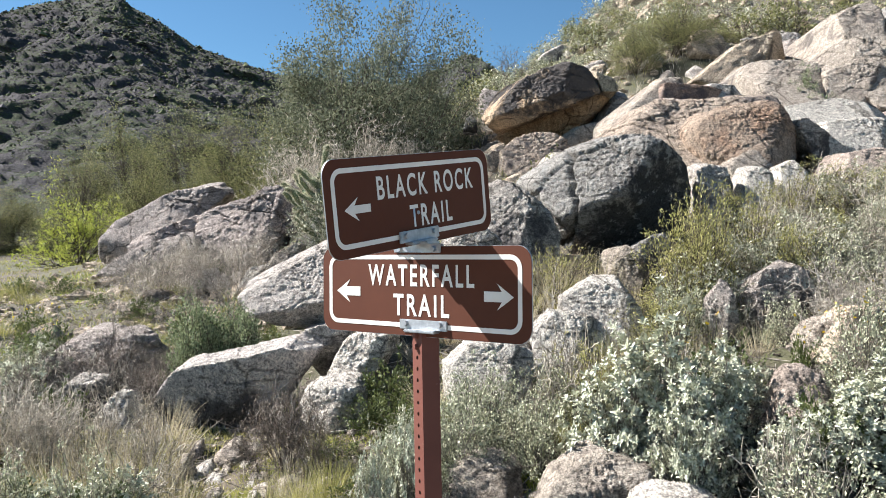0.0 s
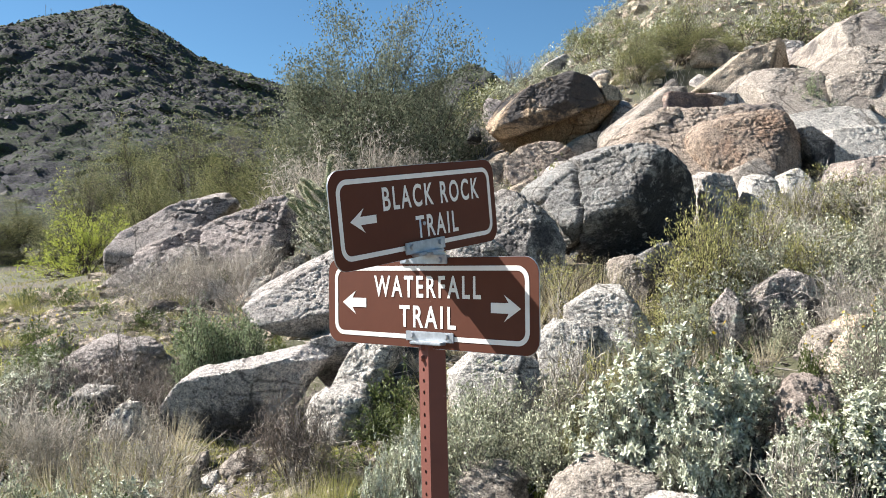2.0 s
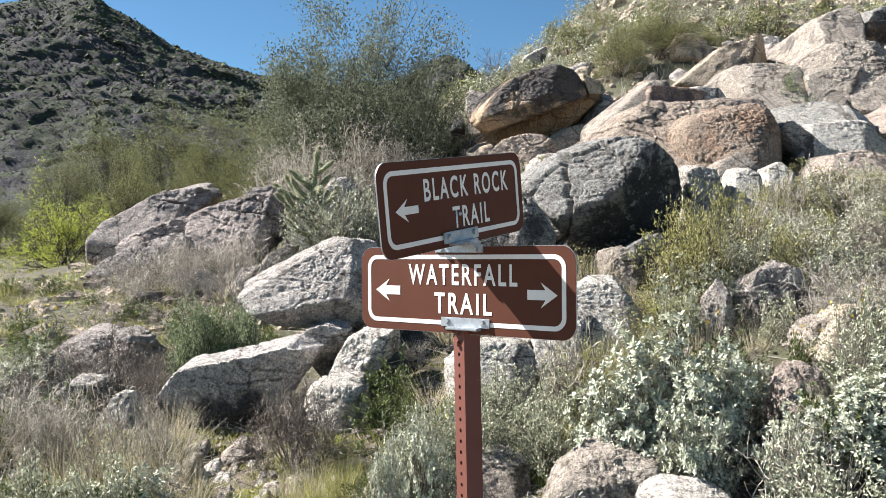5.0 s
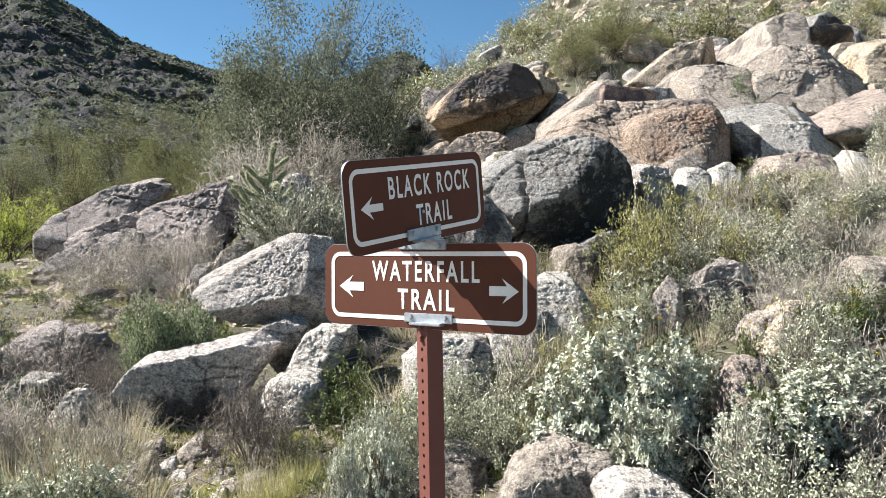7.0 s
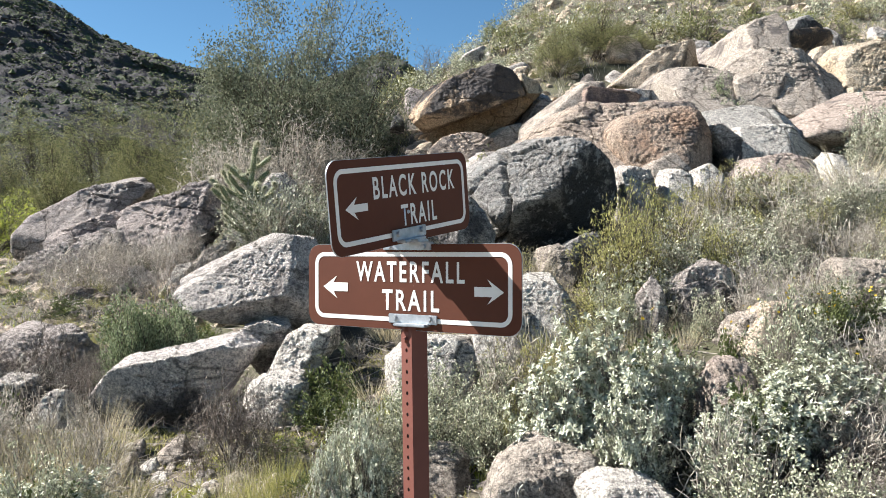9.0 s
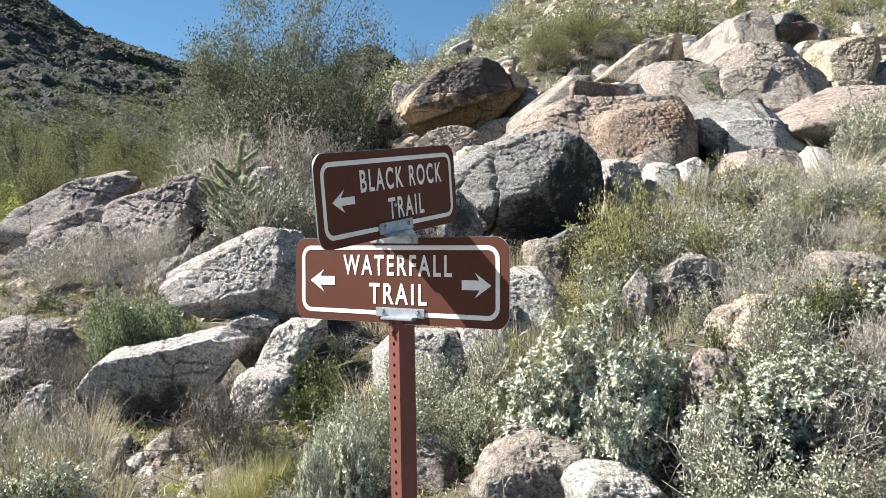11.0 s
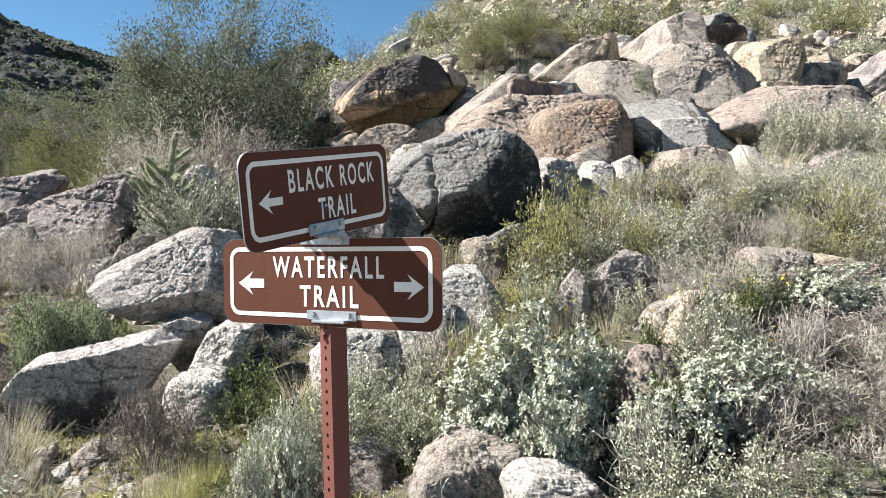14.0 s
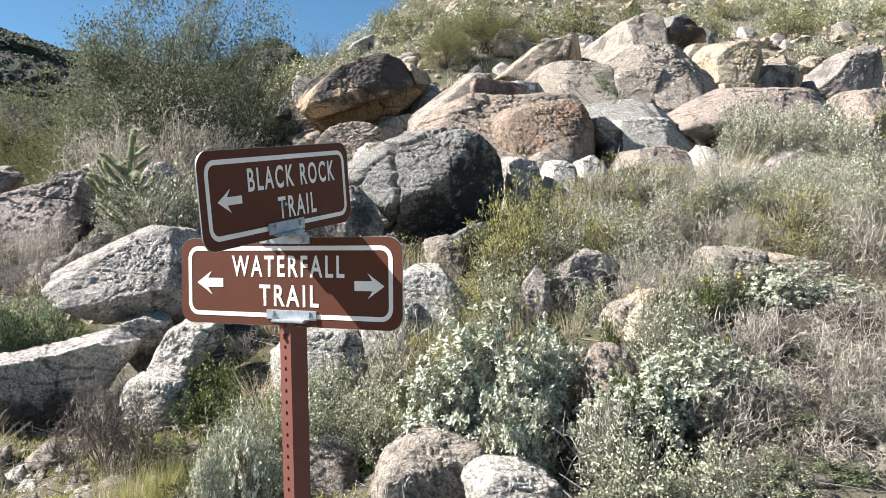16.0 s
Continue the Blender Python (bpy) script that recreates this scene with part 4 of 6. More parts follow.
def sign_panel(name, label, cx, cy, cz, yaw, roll, wide, edge, shift):
    ob = new(name)
    ob.matrix_world = pose(cx, cy, cz, 0, roll, yaw)
    tagged(ob, label, "sign", "trail signs")
    across = lambda pts: [(x + shift, z) for x, z in pts]
    part("backing", prism(across(rounded(wide + 0.0015, 0.2045, 0.0345)), -0.0004, 0.0024, "backing"), STEEL, ob, "bare aluminium sheet")
    part("panel", prism(across(rounded(wide, 0.203, 0.034)), -0.0012, -0.0005, "panel"), BROWN, ob, "brown sign face")
    rim = border(edge, 0.166, 0.03, 0.0105, -0.0019, -0.0013, "border")
    rim.transform(Matrix.Translation((shift, 0, 0)))
    part("border", rim, WHITE, ob, "white painted border")
    return ob


Y = -0.002
lower = sign_panel("lower_trail_sign", "brown metal sign with white Waterfall Trail lettering", -0.059, 1.853, 1.404, -39.3, -0.4, 0.619, 0.574, 0.0)
lettering("WATERFALL", 0.316, 0.05, -0.1515, 0.011, Y, lower)
lettering("TRAIL", 0.166, 0.05, -0.071, -0.0565, Y, lower)
arrow(-0.259, -0.179, -0.004, 0.056, 0.022, 0.033, Y, lower)
arrow(0.266, 0.19, -0.006, 0.056, 0.022, 0.03, Y, lower)
upper = sign_panel("upper_trail_sign", "tilted brown metal sign with white Black Rock Trail lettering", -0.062, 1.841, 1.612, 52.4, -7.8, 0.576, 0.537, 0.005)
lettering("BLACK ROCK", 0.352, 0.051, -0.128, 0.009, Y, upper)
lettering("TRAIL", 0.155, 0.05, -0.025, -0.061, Y, upper)
arrow(-0.231, -0.152, -0.004, 0.05, 0.017, 0.03, Y, upper)


def sign_post():
    """Square tube with punched holes on the side towards the trail."""
    base = floor_at(-0.042, 1.858)
    top, side, pitch = 1.318, 0.0445, 0.0254
    ob = new("sign_post")
    ob.matrix_world = Matrix.Translation((-0.04, 1.858, top)) @ pose(0, 0, 0, 0, -1.1, 0) @ pose(0, 0, 0, 0, 0, 30)
    tagged(ob, "brown painted square steel post with punched holes", "post")
    h, s = top - base + 0.15, side / 2
    bm = bmesh.new()
    corners = [(-s, -s), (s, -s), (s, s), (-s, s)]
    rows = int(h / pitch)
    lowz = -rows * pitch
    for k in (0, 1, 2):
        (x0, y0), (x1, y1) = corners[k], corners[k + 1]
        bm.faces.new([bm.verts.new(c) for c in ((x0, y0, lowz), (x1, y1, lowz), (x1, y1, 0), (x0, y0, 0))])
    bm.faces.new([bm.verts.new((x, y, 0)) for x, y in corners])
    n = 12
    for r in range(rows):
        zc = -(r + 0.5) * pitch
        ring, inner, sq = [], [], []
        for k in range(n):
            a = 2 * math.pi * k / n
            cx, cz = math.cos(a), math.sin(a)
            m = max(abs(cx) / s, abs(cz) / (pitch / 2))
            ring.append(bm.verts.new((-s, 0.0048 * cx, zc + 0.0048 * cz)))
            inner.append(bm.verts.new((-s + 0.002, 0.0048 * cx, zc + 0.0048 * cz)))
            sq.append(bm.verts.new((-s, cx / m, zc + cz / m)))
        for k in range(n):
            j = (k + 1) % n
            bm.faces.new((sq[k], sq[j], ring[j], ring[k]))
            bm.faces.new((ring[k], ring[j], inner[j], inner[k]))
        # cell corners
        for sy in (-1, 1):
            for sz in (-1, 1):
                c = bm.verts.new((-s, sy * s, zc + sz * pitch / 2))
                near = sorted(sq, key=lambda v: (v.co - c.co).length)[:2]
                if near[0] is not near[1]:
                    bm.faces.new((near[0], near[1], c))
    part("tube", from_bm("tube", bm), POST, ob, "brown painted tube")
    # dark box added in the hollow tube, so the holes look shaded
    bm = bmesh.new()
    bmesh.ops.create_cube(bm, size=1, matrix=Matrix.Translation((0, 0, lowz / 2 - 0.002)) @ Matrix.Diagonal((side - 0.006, side - 0.006, -lowz, 1)))
    part("shade_core", from_bm("shade_core", bm), HOLE, ob, "added dark core standing for the shade inside the tube")
    for k in (0, 1):
        bm = bmesh.new()
        bmesh.ops.create_cone(bm, cap_ends=True, segments=6, radius1=0.0085, radius2=0.006, depth=0.008, matrix=Matrix.Translation((-s - 0.004, 0, -(k + 0.5) * pitch)) @ Matrix.Rotation(-math.pi / 2, 4, "Y"))
        part("bolt", from_bm("bolt", bm), POST, ob, "painted bolt head")
    return ob


sign_post()


def box(bm, x0, x1, y0, y1, z0, z1):
    bmesh.ops.create_cube(bm, size=1, matrix=Matrix.Translation(((x0 + x1) / 2, (y0 + y1) / 2, (z0 + z1) / 2)) @ Matrix.Diagonal((x1 - x0, y1 - y0, z1 - z0, 1)))


def clamp(name, label, at, yaw, roll, rise):
    """A slotted bracket: two cheeks that hold a sheet's edge, on a base, with bolts."""
    ob = new(name)
    ob.matrix_world = Matrix.Translation(at) @ pose(0, 0, 0, 0, roll, yaw)
    tagged(ob, label, "bracket", "sign brackets")
    for y0, y1 in ((-0.0065, -0.0025), (0.0025, 0.0065)):
        bm = bmesh.new()
        box(bm, -0.07, 0.07, y0, y1, 0, rise)
        bmesh.ops.bevel(bm, geom=bm.edges[:], offset=0.0012, segments=2, affect="EDGES")
        part("cheek", from_bm("cheek", bm), STEEL, ob)
    bm = bmesh.new()
    box(bm, -0.046, 0.046, -0.022, 0.022, -0.006, 0.001)
    bmesh.ops.bevel(bm, geom=bm.edges[:], offset=0.002, segments=2, affect="EDGES")
    part("base", from_bm("base", bm), STEEL, ob)
    for x in (-0.05, 0.05):
        bm = bmesh.new()
        bmesh.ops.create_cone(bm, cap_ends=True, segments=10, radius1=0.007, radius2=0.006, depth=0.007, matrix=Matrix.Translation((x, -0.009, rise * 0.6)) @ Matrix.Rotation(math.pi / 2, 4, "X"))
        part("bolt", from_bm("bolt", bm), STEEL, ob)
    return ob


clamp("lower_bracket", "galvanised bracket clamping a sign to the post", (-0.042, 1.84, 1.318), -39.3, -0.4, 0.022)
clamp("top_bracket", "galvanised bracket sitting on a sign's top edge", (-0.056, 1.851, 1.512), -39.3, 180, 0.02)
clamp("cross_bracket", "galvanised cross bracket holding the tilted sign", (-0.055, 1.847, 1.520), 52.4, -7.8, 0.026)

rivet = bmesh.new()
bmesh.ops.create_cone(rivet, cap_ends=True, segments=10, radius1=0.005, radius2=0.003, depth=0.003, matrix=Matrix.Translation((0.004, -0.0035, -0.03)) @ Matrix.Rotation(math.pi / 2, 4, "X"))
part("rivet", from_bm("rivet", rivet), STEEL, upper, "bright rivet head")

# ---- plants ----
def tubes(a, b, ra, rb, sides=3):
    """Thin tapered tubes from the points a to the points b."""
    n = len(a)
    d = b - a
    d = d / np.maximum(np.linalg.norm(d, axis=1, keepdims=True), 1e-9)
    ref = np.where(np.abs(d[:, 2:3]) > 0.8, [[1.0, 0, 0]], [[0, 0, 1.0]])
    u = np.cross(d, ref)
    u /= np.maximum(np.linalg.norm(u, axis=1, keepdims=True), 1e-9)
    w = np.cross(d, u)
    ang = np.arange(sides) * 2 * np.pi / sides
    ring = np.cos(ang)[None, :, None] * u[:, None] + np.sin(ang)[None, :, None] * w[:, None]
    verts = np.concatenate([a[:, None] + ring * ra[:, None, None], b[:, None] + ring * rb[:, None, None]], 1).reshape(-1, 3)
    k = np.arange(sides)
    quad = np.stack([k, (k + 1) % sides, sides + (k + 1) % sides, sides + k], -1)
    return verts, (np.arange(n)[:, None, None] * 2 * sides + quad[None]).reshape(-1, 4)


def unit(v):
    return v / np.maximum(np.linalg.norm(v, axis=-1, keepdims=True), 1e-9)


def leaves(p, d, length, width, rng, broad=False, curl=0.3, face=None):
    """Leaf blades at p along d: a rhombus, or a broad six-point blade that curls."""
    n = len(p)
    side = unit(np.cross(d, rng.normal(size=(n, 3)) if face is None else face + rng.normal(size=(n, 3)) * 0.25))
    nor = np.cross(side, d)
    L = (length * rng.uniform(0.6, 1.25, n))[:, None]
    W = (width * rng.uniform(0.7, 1.2, n))[:, None]
    if not broad:
        mid = p + d * L * 0.5
        verts = np.stack([p, mid + side * W / 2 + nor * W * 0.2, p + d * L - nor * L * curl * 0.3, mid - side * W / 2 + nor * W * 0.2], 1).reshape(-1, 3)
        i = np.arange(n)[:, None] * 4
        return verts, np.concatenate([i + [[0, 1, 2]], i + [[0, 2, 3]]])
    q1, q2, q3 = p + d * L * 0.32, p + d * L * 0.68 - nor * L * curl * 0.12, p + d * L - nor * L * curl * 0.35
    lift = nor * W * 0.16
    verts = np.stack([p, q1 - side * W * 0.46 + lift, q1, q1 + side * W * 0.46 + lift, q2 - side * W * 0.4 + lift, q2, q2 + side * W * 0.4 + lift, q3], 1).reshape(-1, 3)
    i = np.arange(n)[:, None] * 8
    tri = np.concatenate([i + [[0, 2, 1]], i + [[0, 3, 2]], i + [[4, 5, 7]], i + [[5, 6, 7]]])
    quad = np.concatenate([i + [[1, 2, 5, 4]], i + [[2, 3, 6, 5]]])
    return verts, tri, quad


def grow(rng, width, height, stems, levels, kids, wander=0.25, upward=0.15, spread=1.0, radius=0.012, first=0.5):
    """Branches of a bush. Returns segment ends, radii, and the points and ways of the twigs that may bear leaves."""
    A, B, RA, RB, TP, TD, LV = [], [], [], [], [], [], []
    stack = []
    for k in range(stems):
        az = 2 * np.pi * (k + rng.uniform(-0.4, 0.4)) / stems
        out = spread * math.sqrt(rng.uniform(0.03, 1))
        d = np.array([math.cos(az) * out * width / 2, math.sin(az) * out * width / 2, height * (1.15 - 0.55 * out)])
        length = np.linalg.norm(d)
        start = np.array([math.cos(az), math.sin(az), 0]) * width * 0.05 * rng.uniform(0, 1)
        stack.append((start, d / length, length * first * rng.uniform(0.8, 1.1), radius * rng.uniform(0.7, 1.1), 0))
    while stack:
        p, d, length, r, lv = stack.pop()
        steps = 3
        for s in range(steps):
            d = d + rng.normal(size=3) * wander * 0.6 + np.array([0, 0, upward * 0.3])
            d = d / np.linalg.norm(d)
            q = p + d * length / steps
            r2 = r * 0.8
            A.append(p), B.append(q), RA.append(r), RB.append(r2)
            if lv >= levels - 1:
                TP.append(q), TD.append(d), LV.append(lv)
            if lv < levels and s > 0:
                for _ in range(kids if s == steps - 1 else max(1, kids - 1)):
                    e = d + rng.normal(size=3) * (0.5 + wander) + np.array([0, 0, upward])
                    stack.append((q, e / np.linalg.norm(e), length * rng.uniform(0.45, 0.75), r2 * 0.65, lv + 1))
            p, r = q, r2
    A, B, RA, RB, TP, TD = (np.array(v) for v in (A, B, RA, RB, TP, TD))
    fit = np.array([width / 2 / np.percentile(np.hypot(B[:, 0], B[:, 1]), 96)] * 2 + [height / np.percentile(B[:, 2], 98.5)])
    return A * fit, B * fit, RA, RB, TP * fit, TD


def dome(rng, width, height, mains, tips, hollow=0.5, low=0.05, radius=0.006, uneven=0.3, tall=1.0):
    """A rounded bush: main stems curve out from the base, side twigs leave them, and tips fill an uneven dome."""
    n = mains + tips
    z = rng.uniform(low, 1, n) ** tall
    az = rng.uniform(0, 2 * np.pi, n)
    flat = np.sqrt(np.maximum(1 - z * z, 0))
    d = np.stack([flat * np.cos(az), flat * np.sin(az), z], -1)
    reach = (1 - hollow * rng.uniform(0, 1, n) ** 1.5) * (1 + uneven * fbm(d * 1.7 + rng.uniform(0, 30, 3), 3, int(rng.integers(99))))
    tip = d * reach[:, None] * [width / 2, width / 2, height]
    tip[:, 2] = np.maximum(tip[:, 2], 0.03 * height)
    base = rng.normal(size=(n, 3)) * [width * 0.04, width * 0.04, 0]
    bend = tip * [0.35, 0.35, 0.6] + rng.normal(size=(n, 3)) * width * 0.03

    def curve(i, t):
        t = np.asarray(t, float)[..., None]
        return base[i] * (1 - t) ** 2 + 2 * bend[i] * t * (1 - t) + tip[i] * t * t

    A, B, RA, RB = [], [], [], []
    m = np.arange(mains)
    for k in range(4):
        A.append(curve(m, np.full(mains, k / 4))), B.append(curve(m, np.full(mains, (k + 1) / 4)))
        RA.append(np.full(mains, radius * (1 - 0.2 * k))), RB.append(np.full(mains, radius * (0.8 - 0.2 * k)))
    s = np.arange(mains, n)
    host = np.argmin(((tip[s][:, None] - tip[:mains][None]) ** 2).sum(-1) + rng.uniform(0, 0.03 * width * width, (tips, mains)), 1)
    start = curve(host, rng.uniform(0.3, 0.85, tips))
    elbow = (start + tip[s]) / 2 + rng.normal(size=(tips, 3)) * width * 0.025 + [0, 0, -0.03 * height]
    for p, q, r in ((start, elbow, 0.45), (elbow, tip[s], 0.28)):
        A.append(p), B.append(q), RA.append(np.full(tips, radius * r)), RB.append(np.full(tips, radius * r * 0.7))
    A, B, RA, RB = (np.concatenate(v) for v in (A, B, RA, RB))
    way = unit(tip / [width / 2, width / 2, height] + [0, 0, 0.4])
    return A, B, RA, RB, np.concatenate([tip, tip[s] * 0.6 + elbow * 0.4]), np.concatenate([way, way[s]])


def spray(rng, TP, TD, count, jitter, open_=0.8):
    """Places and ways for count leaves scattered along the twigs."""
    i = rng.integers(0, len(TP), count)
    p = TP[i] + rng.normal(size=(count, 3)) * jitter
    return p, unit(TD[i] + rng.normal(size=(count, 3)) * open_)


def flower_spots(rng, TP, count):
    tops = TP[np.argsort(-TP[:, 2])[: max(count * 6, 12)]]
    for _ in range(count):
        base = tops[rng.integers(0, len(tops))]
        yield base, base + np.array([rng.normal() * 0.03, rng.normal() * 0.03, rng.uniform(0.04, 0.13)])


def daisy(rng, h, size):
    vs, fs = [], []
    tilt = unit(np.array([[rng.normal() * 0.5, rng.normal() * 0.5 - 0.3, 1.0]]))[0]
    u = unit(np.cross(tilt, [[1.0, 0.2, 0]]))[0]
    w = np.cross(tilt, u)
    for k in range(8):
        a = 2 * np.pi * k / 8
        d, s = math.cos(a) * u + math.sin(a) * w, -math.sin(a) * u + math.cos(a) * w
        n = len(vs)
        vs += [h, h + d * size * 0.55 + s * size * 0.2, h + d * size + tilt * size * 0.1, h + d * size * 0.55 - s * size * 0.2]
        fs += [(n, n + 1, n + 2), (n, n + 2, n + 3)]
    return np.array(vs), np.array(fs)


#        kind: width, height, leaf material, stem material, label, category
SPECIES = {
    "brittlebush": (0.75, 0.68, "silver", "greybark", "silver-leaved brittlebush with broad pale leaves", "shrub"),
    "grey_shrub": (0.7, 0.62, "greygreen", "greybark", "grey-green small-leaved desert shrub", "shrub"),
    "pale_shrub": (0.7, 0.62, "palegreen", "greystraw", "pale silvery fine-leaved desert shrub", "shrub"),
    "yellow_shrub": (0.8, 0.72, "yellowgreen", "bark", "yellow-green fine-leaved desert shrub", "shrub"),
    "green_shrub": (0.75, 0.72, "green", "bark", "dense dark green low shrub beside rocks", "shrub"),
    "weed": (0.4, 0.3, "weed", "weed", "fresh green leafy weed among the rocks", "weed"),
    "lime_shrub": (1.8, 1.5, "lime", "bark", "bright lime-green bush on the grassy flat", "shrub"),
    "desert_tree": (3.3, 2.9, "tree", "bark", "many-stemmed desert tree with dusty green leaves", "tree"),
    "olive_tree": (2.5, 3.6, "olive", "bark", "feathery olive-green desert tree", "tree"),
    "scrub": (1.3, 0.9, "olive", "bark", "olive scrub bush on the hillside", "shrub"),
    "pale_scrub": (1.1, 0.7, "greygreen", "greybark", "pale grey-green scrub bush on the hillside", "shrub"),
    "dead_shrub": (0.7, 0.5, "twig", "twig", "leafless tangled grey-brown dead shrub", "shrub"),
    "low_twigs": (0.7, 0.7, "shadetwig", "shadetwig", "low tangle of dead stems under the bushes, coloured dark as gap shade", "shrub"),
    "twig_shrub": (0.7, 0.7, "midtwig", "midtwig", "bare dark-twigged shrub in front of rocks", "shrub"),
    "pale_dead_shrub": (1.2, 1.3, "greystraw", "greystraw", "dry pale straw-grey bush", "shrub"),
    "tangled_shrub": (0.8, 0.45, "greystraw", "greystraw", "tangle of pale bare curving stems", "shrub"),
    "dry_grass": (0.45, 0.42, "straw", "straw", "tuft of dry straw-coloured grass", "grass tuft"),
    "yellow_grass": (0.4, 0.35, "yellowgreen", "yellowgreen", "tuft of yellow-green grass", "grass tuft"),
}


def grass_blades(rng, count, width, height, blade):
    r = width / 4 * np.sqrt(rng.uniform(0, 1, count))
    az = rng.uniform(0, 2 * np.pi, count)
    p = np.stack([r * np.cos(az), r * np.sin(az), 0 * r - 0.02], -1)
    d = unit(np.stack([np.cos(az) * rng.uniform(0, 0.7, count), np.sin(az) * rng.uniform(0, 0.7, count), np.ones(count)], -1) + rng.normal(size=(count, 3)) * 0.15)
    side = unit(np.cross(d, rng.normal(size=(count, 3))))
    L = (height * rng.uniform(0.45, 1.05, count))[:, None]
    bend = unit(np.stack([np.cos(az), np.sin(az), 0 * az], -1)) * L * rng.uniform(0.0, 0.4, count)[:, None]
    pts = [p, p + d * L * 0.4 + bend * 0.12, p + d * L * 0.75 + bend * 0.5, p + d * L * 0.97 + bend]
    ws = [1, 0.9, 0.6]
    verts = np.stack([pts[k] + s * side * blade / 2 * ws[k] for k in range(3) for s in (-1, 1)] + [pts[3]], 1).reshape(-1, 3)
    i = np.arange(count)[:, None] * 7
    return verts, np.concatenate([i + [[0, 1, 3, 2]], i + [[2, 3, 5, 4]]]), i + [[4, 5, 6]]


def build_plant(kind, seed, bloom=0):
    rng = np.random.default_rng(1000 + seed)
    w, h, leaf, stem, label, category = SPECIES[kind]
    ob = new(kind)
    tagged(ob, label, category, kind.replace("_", " ") + " plants")
    if kind == "desert_tree":
        # many stems fan out from one foot; twigs fill a broad crown that is widest near its uneven top
        n, mains = 1150, 22
        up = rng.uniform(0.2, 1, n) ** 0.75
        az = rng.uniform(0, 2 * np.pi, n)
        out = np.sqrt(rng.uniform(0, 1, n)) * (0.72 + 0.28 * np.sin(3.0 * up))
        top = 0.8 + 0.36 * fbm(np.stack([out * np.cos(az) * 3.2, out * np.sin(az) * 3.2, 0 * up], -1), 3, 5)
        tip = np.stack([out * np.cos(az) * w / 2, out * np.sin(az) * w / 2, h * up * top], -1)
        tip = tip[(fbm(tip * 1.7, 3, 15) > -0.22 + 0.4 * up ** 2) | (np.arange(n) < mains)]
        tip[:mains] *= (0.75, 0.75, 0.72)
        n = len(tip)
        foot = rng.normal(size=(mains, 3)) * (0.1, 0.1, 0)
        bend = tip[:mains] * (0.3, 0.3, 0.55) + rng.normal(size=(mains, 3)) * 0.2

        def stem_at(i, t):
            t = np.asarray(t)[:, None]
            return foot[i] * (1 - t) ** 2 + 2 * bend[i] * t * (1 - t) + tip[i] * t * t

        i = np.arange(mains)
        a = [stem_at(i, np.full(mains, k / 6)) for k in range(6)]
        b = [stem_at(i, np.full(mains, (k + 1) / 6)) for k in range(6)]
        ra = [np.full(mains, 0.026 * (1 - 0.14 * k)) for k in range(6)]
        host = np.argmin(((tip[mains:, None] - tip[None, :mains]) ** 2).sum(-1) + rng.uniform(0, 0.4, (n - mains, mains)), 1)
        leave = stem_at(host, rng.uniform(0.35, 0.9, n - mains))
        elbow = (leave + tip[mains:]) / 2 + rng.normal(size=(n - mains, 3)) * 0.2 + [0, 0, 0.05]
        a += [leave, elbow]
        b += [elbow, tip[mains:]]
        ra += [np.full(n - mains, 0.006), np.full(n - mains, 0.003)]
        a, b, ra = np.concatenate(a), np.concatenate(b), np.concatenate(ra)
        v, q = tubes(a, b, ra, ra * 0.8)
        part("branchwork", mesh_of("branchwork", v, [q]), LEAF[stem], ob, "dark crooked stems")
        count = 66000
        k = rng.integers(mains, n, count)
        f = rng.uniform(0.55, 1.05, count)[:, None]
        p = elbow[k - mains] * (1 - f) + tip[k] * f + rng.normal(size=(count, 3)) * (0.12, 0.12, 0.075)
        d = unit(tip[k] - elbow[k - mains] + rng.normal(size=(count, 3)) * 0.8)
        v, t = leaves(p, d, 0.037, 0.02, rng)
        part("foliage", mesh_of("foliage", v, [t]), LEAF[leaf], ob)
        return ob
    if kind in ("dry_grass", "yellow_grass"):
        v, q, t = grass_blades(rng, 130 if kind == "dry_grass" else 170, w, h, 0.0038)
        part("tuft", mesh_of("tuft", v, [q, t]), LEAF[leaf], ob)
        return ob
    dead = {
        "dead_shrub": dict(stems=13, levels=3, kids=2, wander=0.4, upward=0.06, radius=0.006),
        "low_twigs": dict(stems=16, levels=3, kids=2, wander=0.35, upward=0.1, radius=0.005),
        "twig_shrub": dict(stems=16, levels=3, kids=2, wander=0.25, upward=0.2, radius=0.005),
        "tangled_shrub": dict(stems=22, levels=2, kids=2, wander=0.5, upward=0.0, radius=0.0055, spread=1.1),
        "pale_dead_shrub": dict(stems=20, levels=2, kids=3, wander=0.36, upward=0.1, radius=0.006),
    }
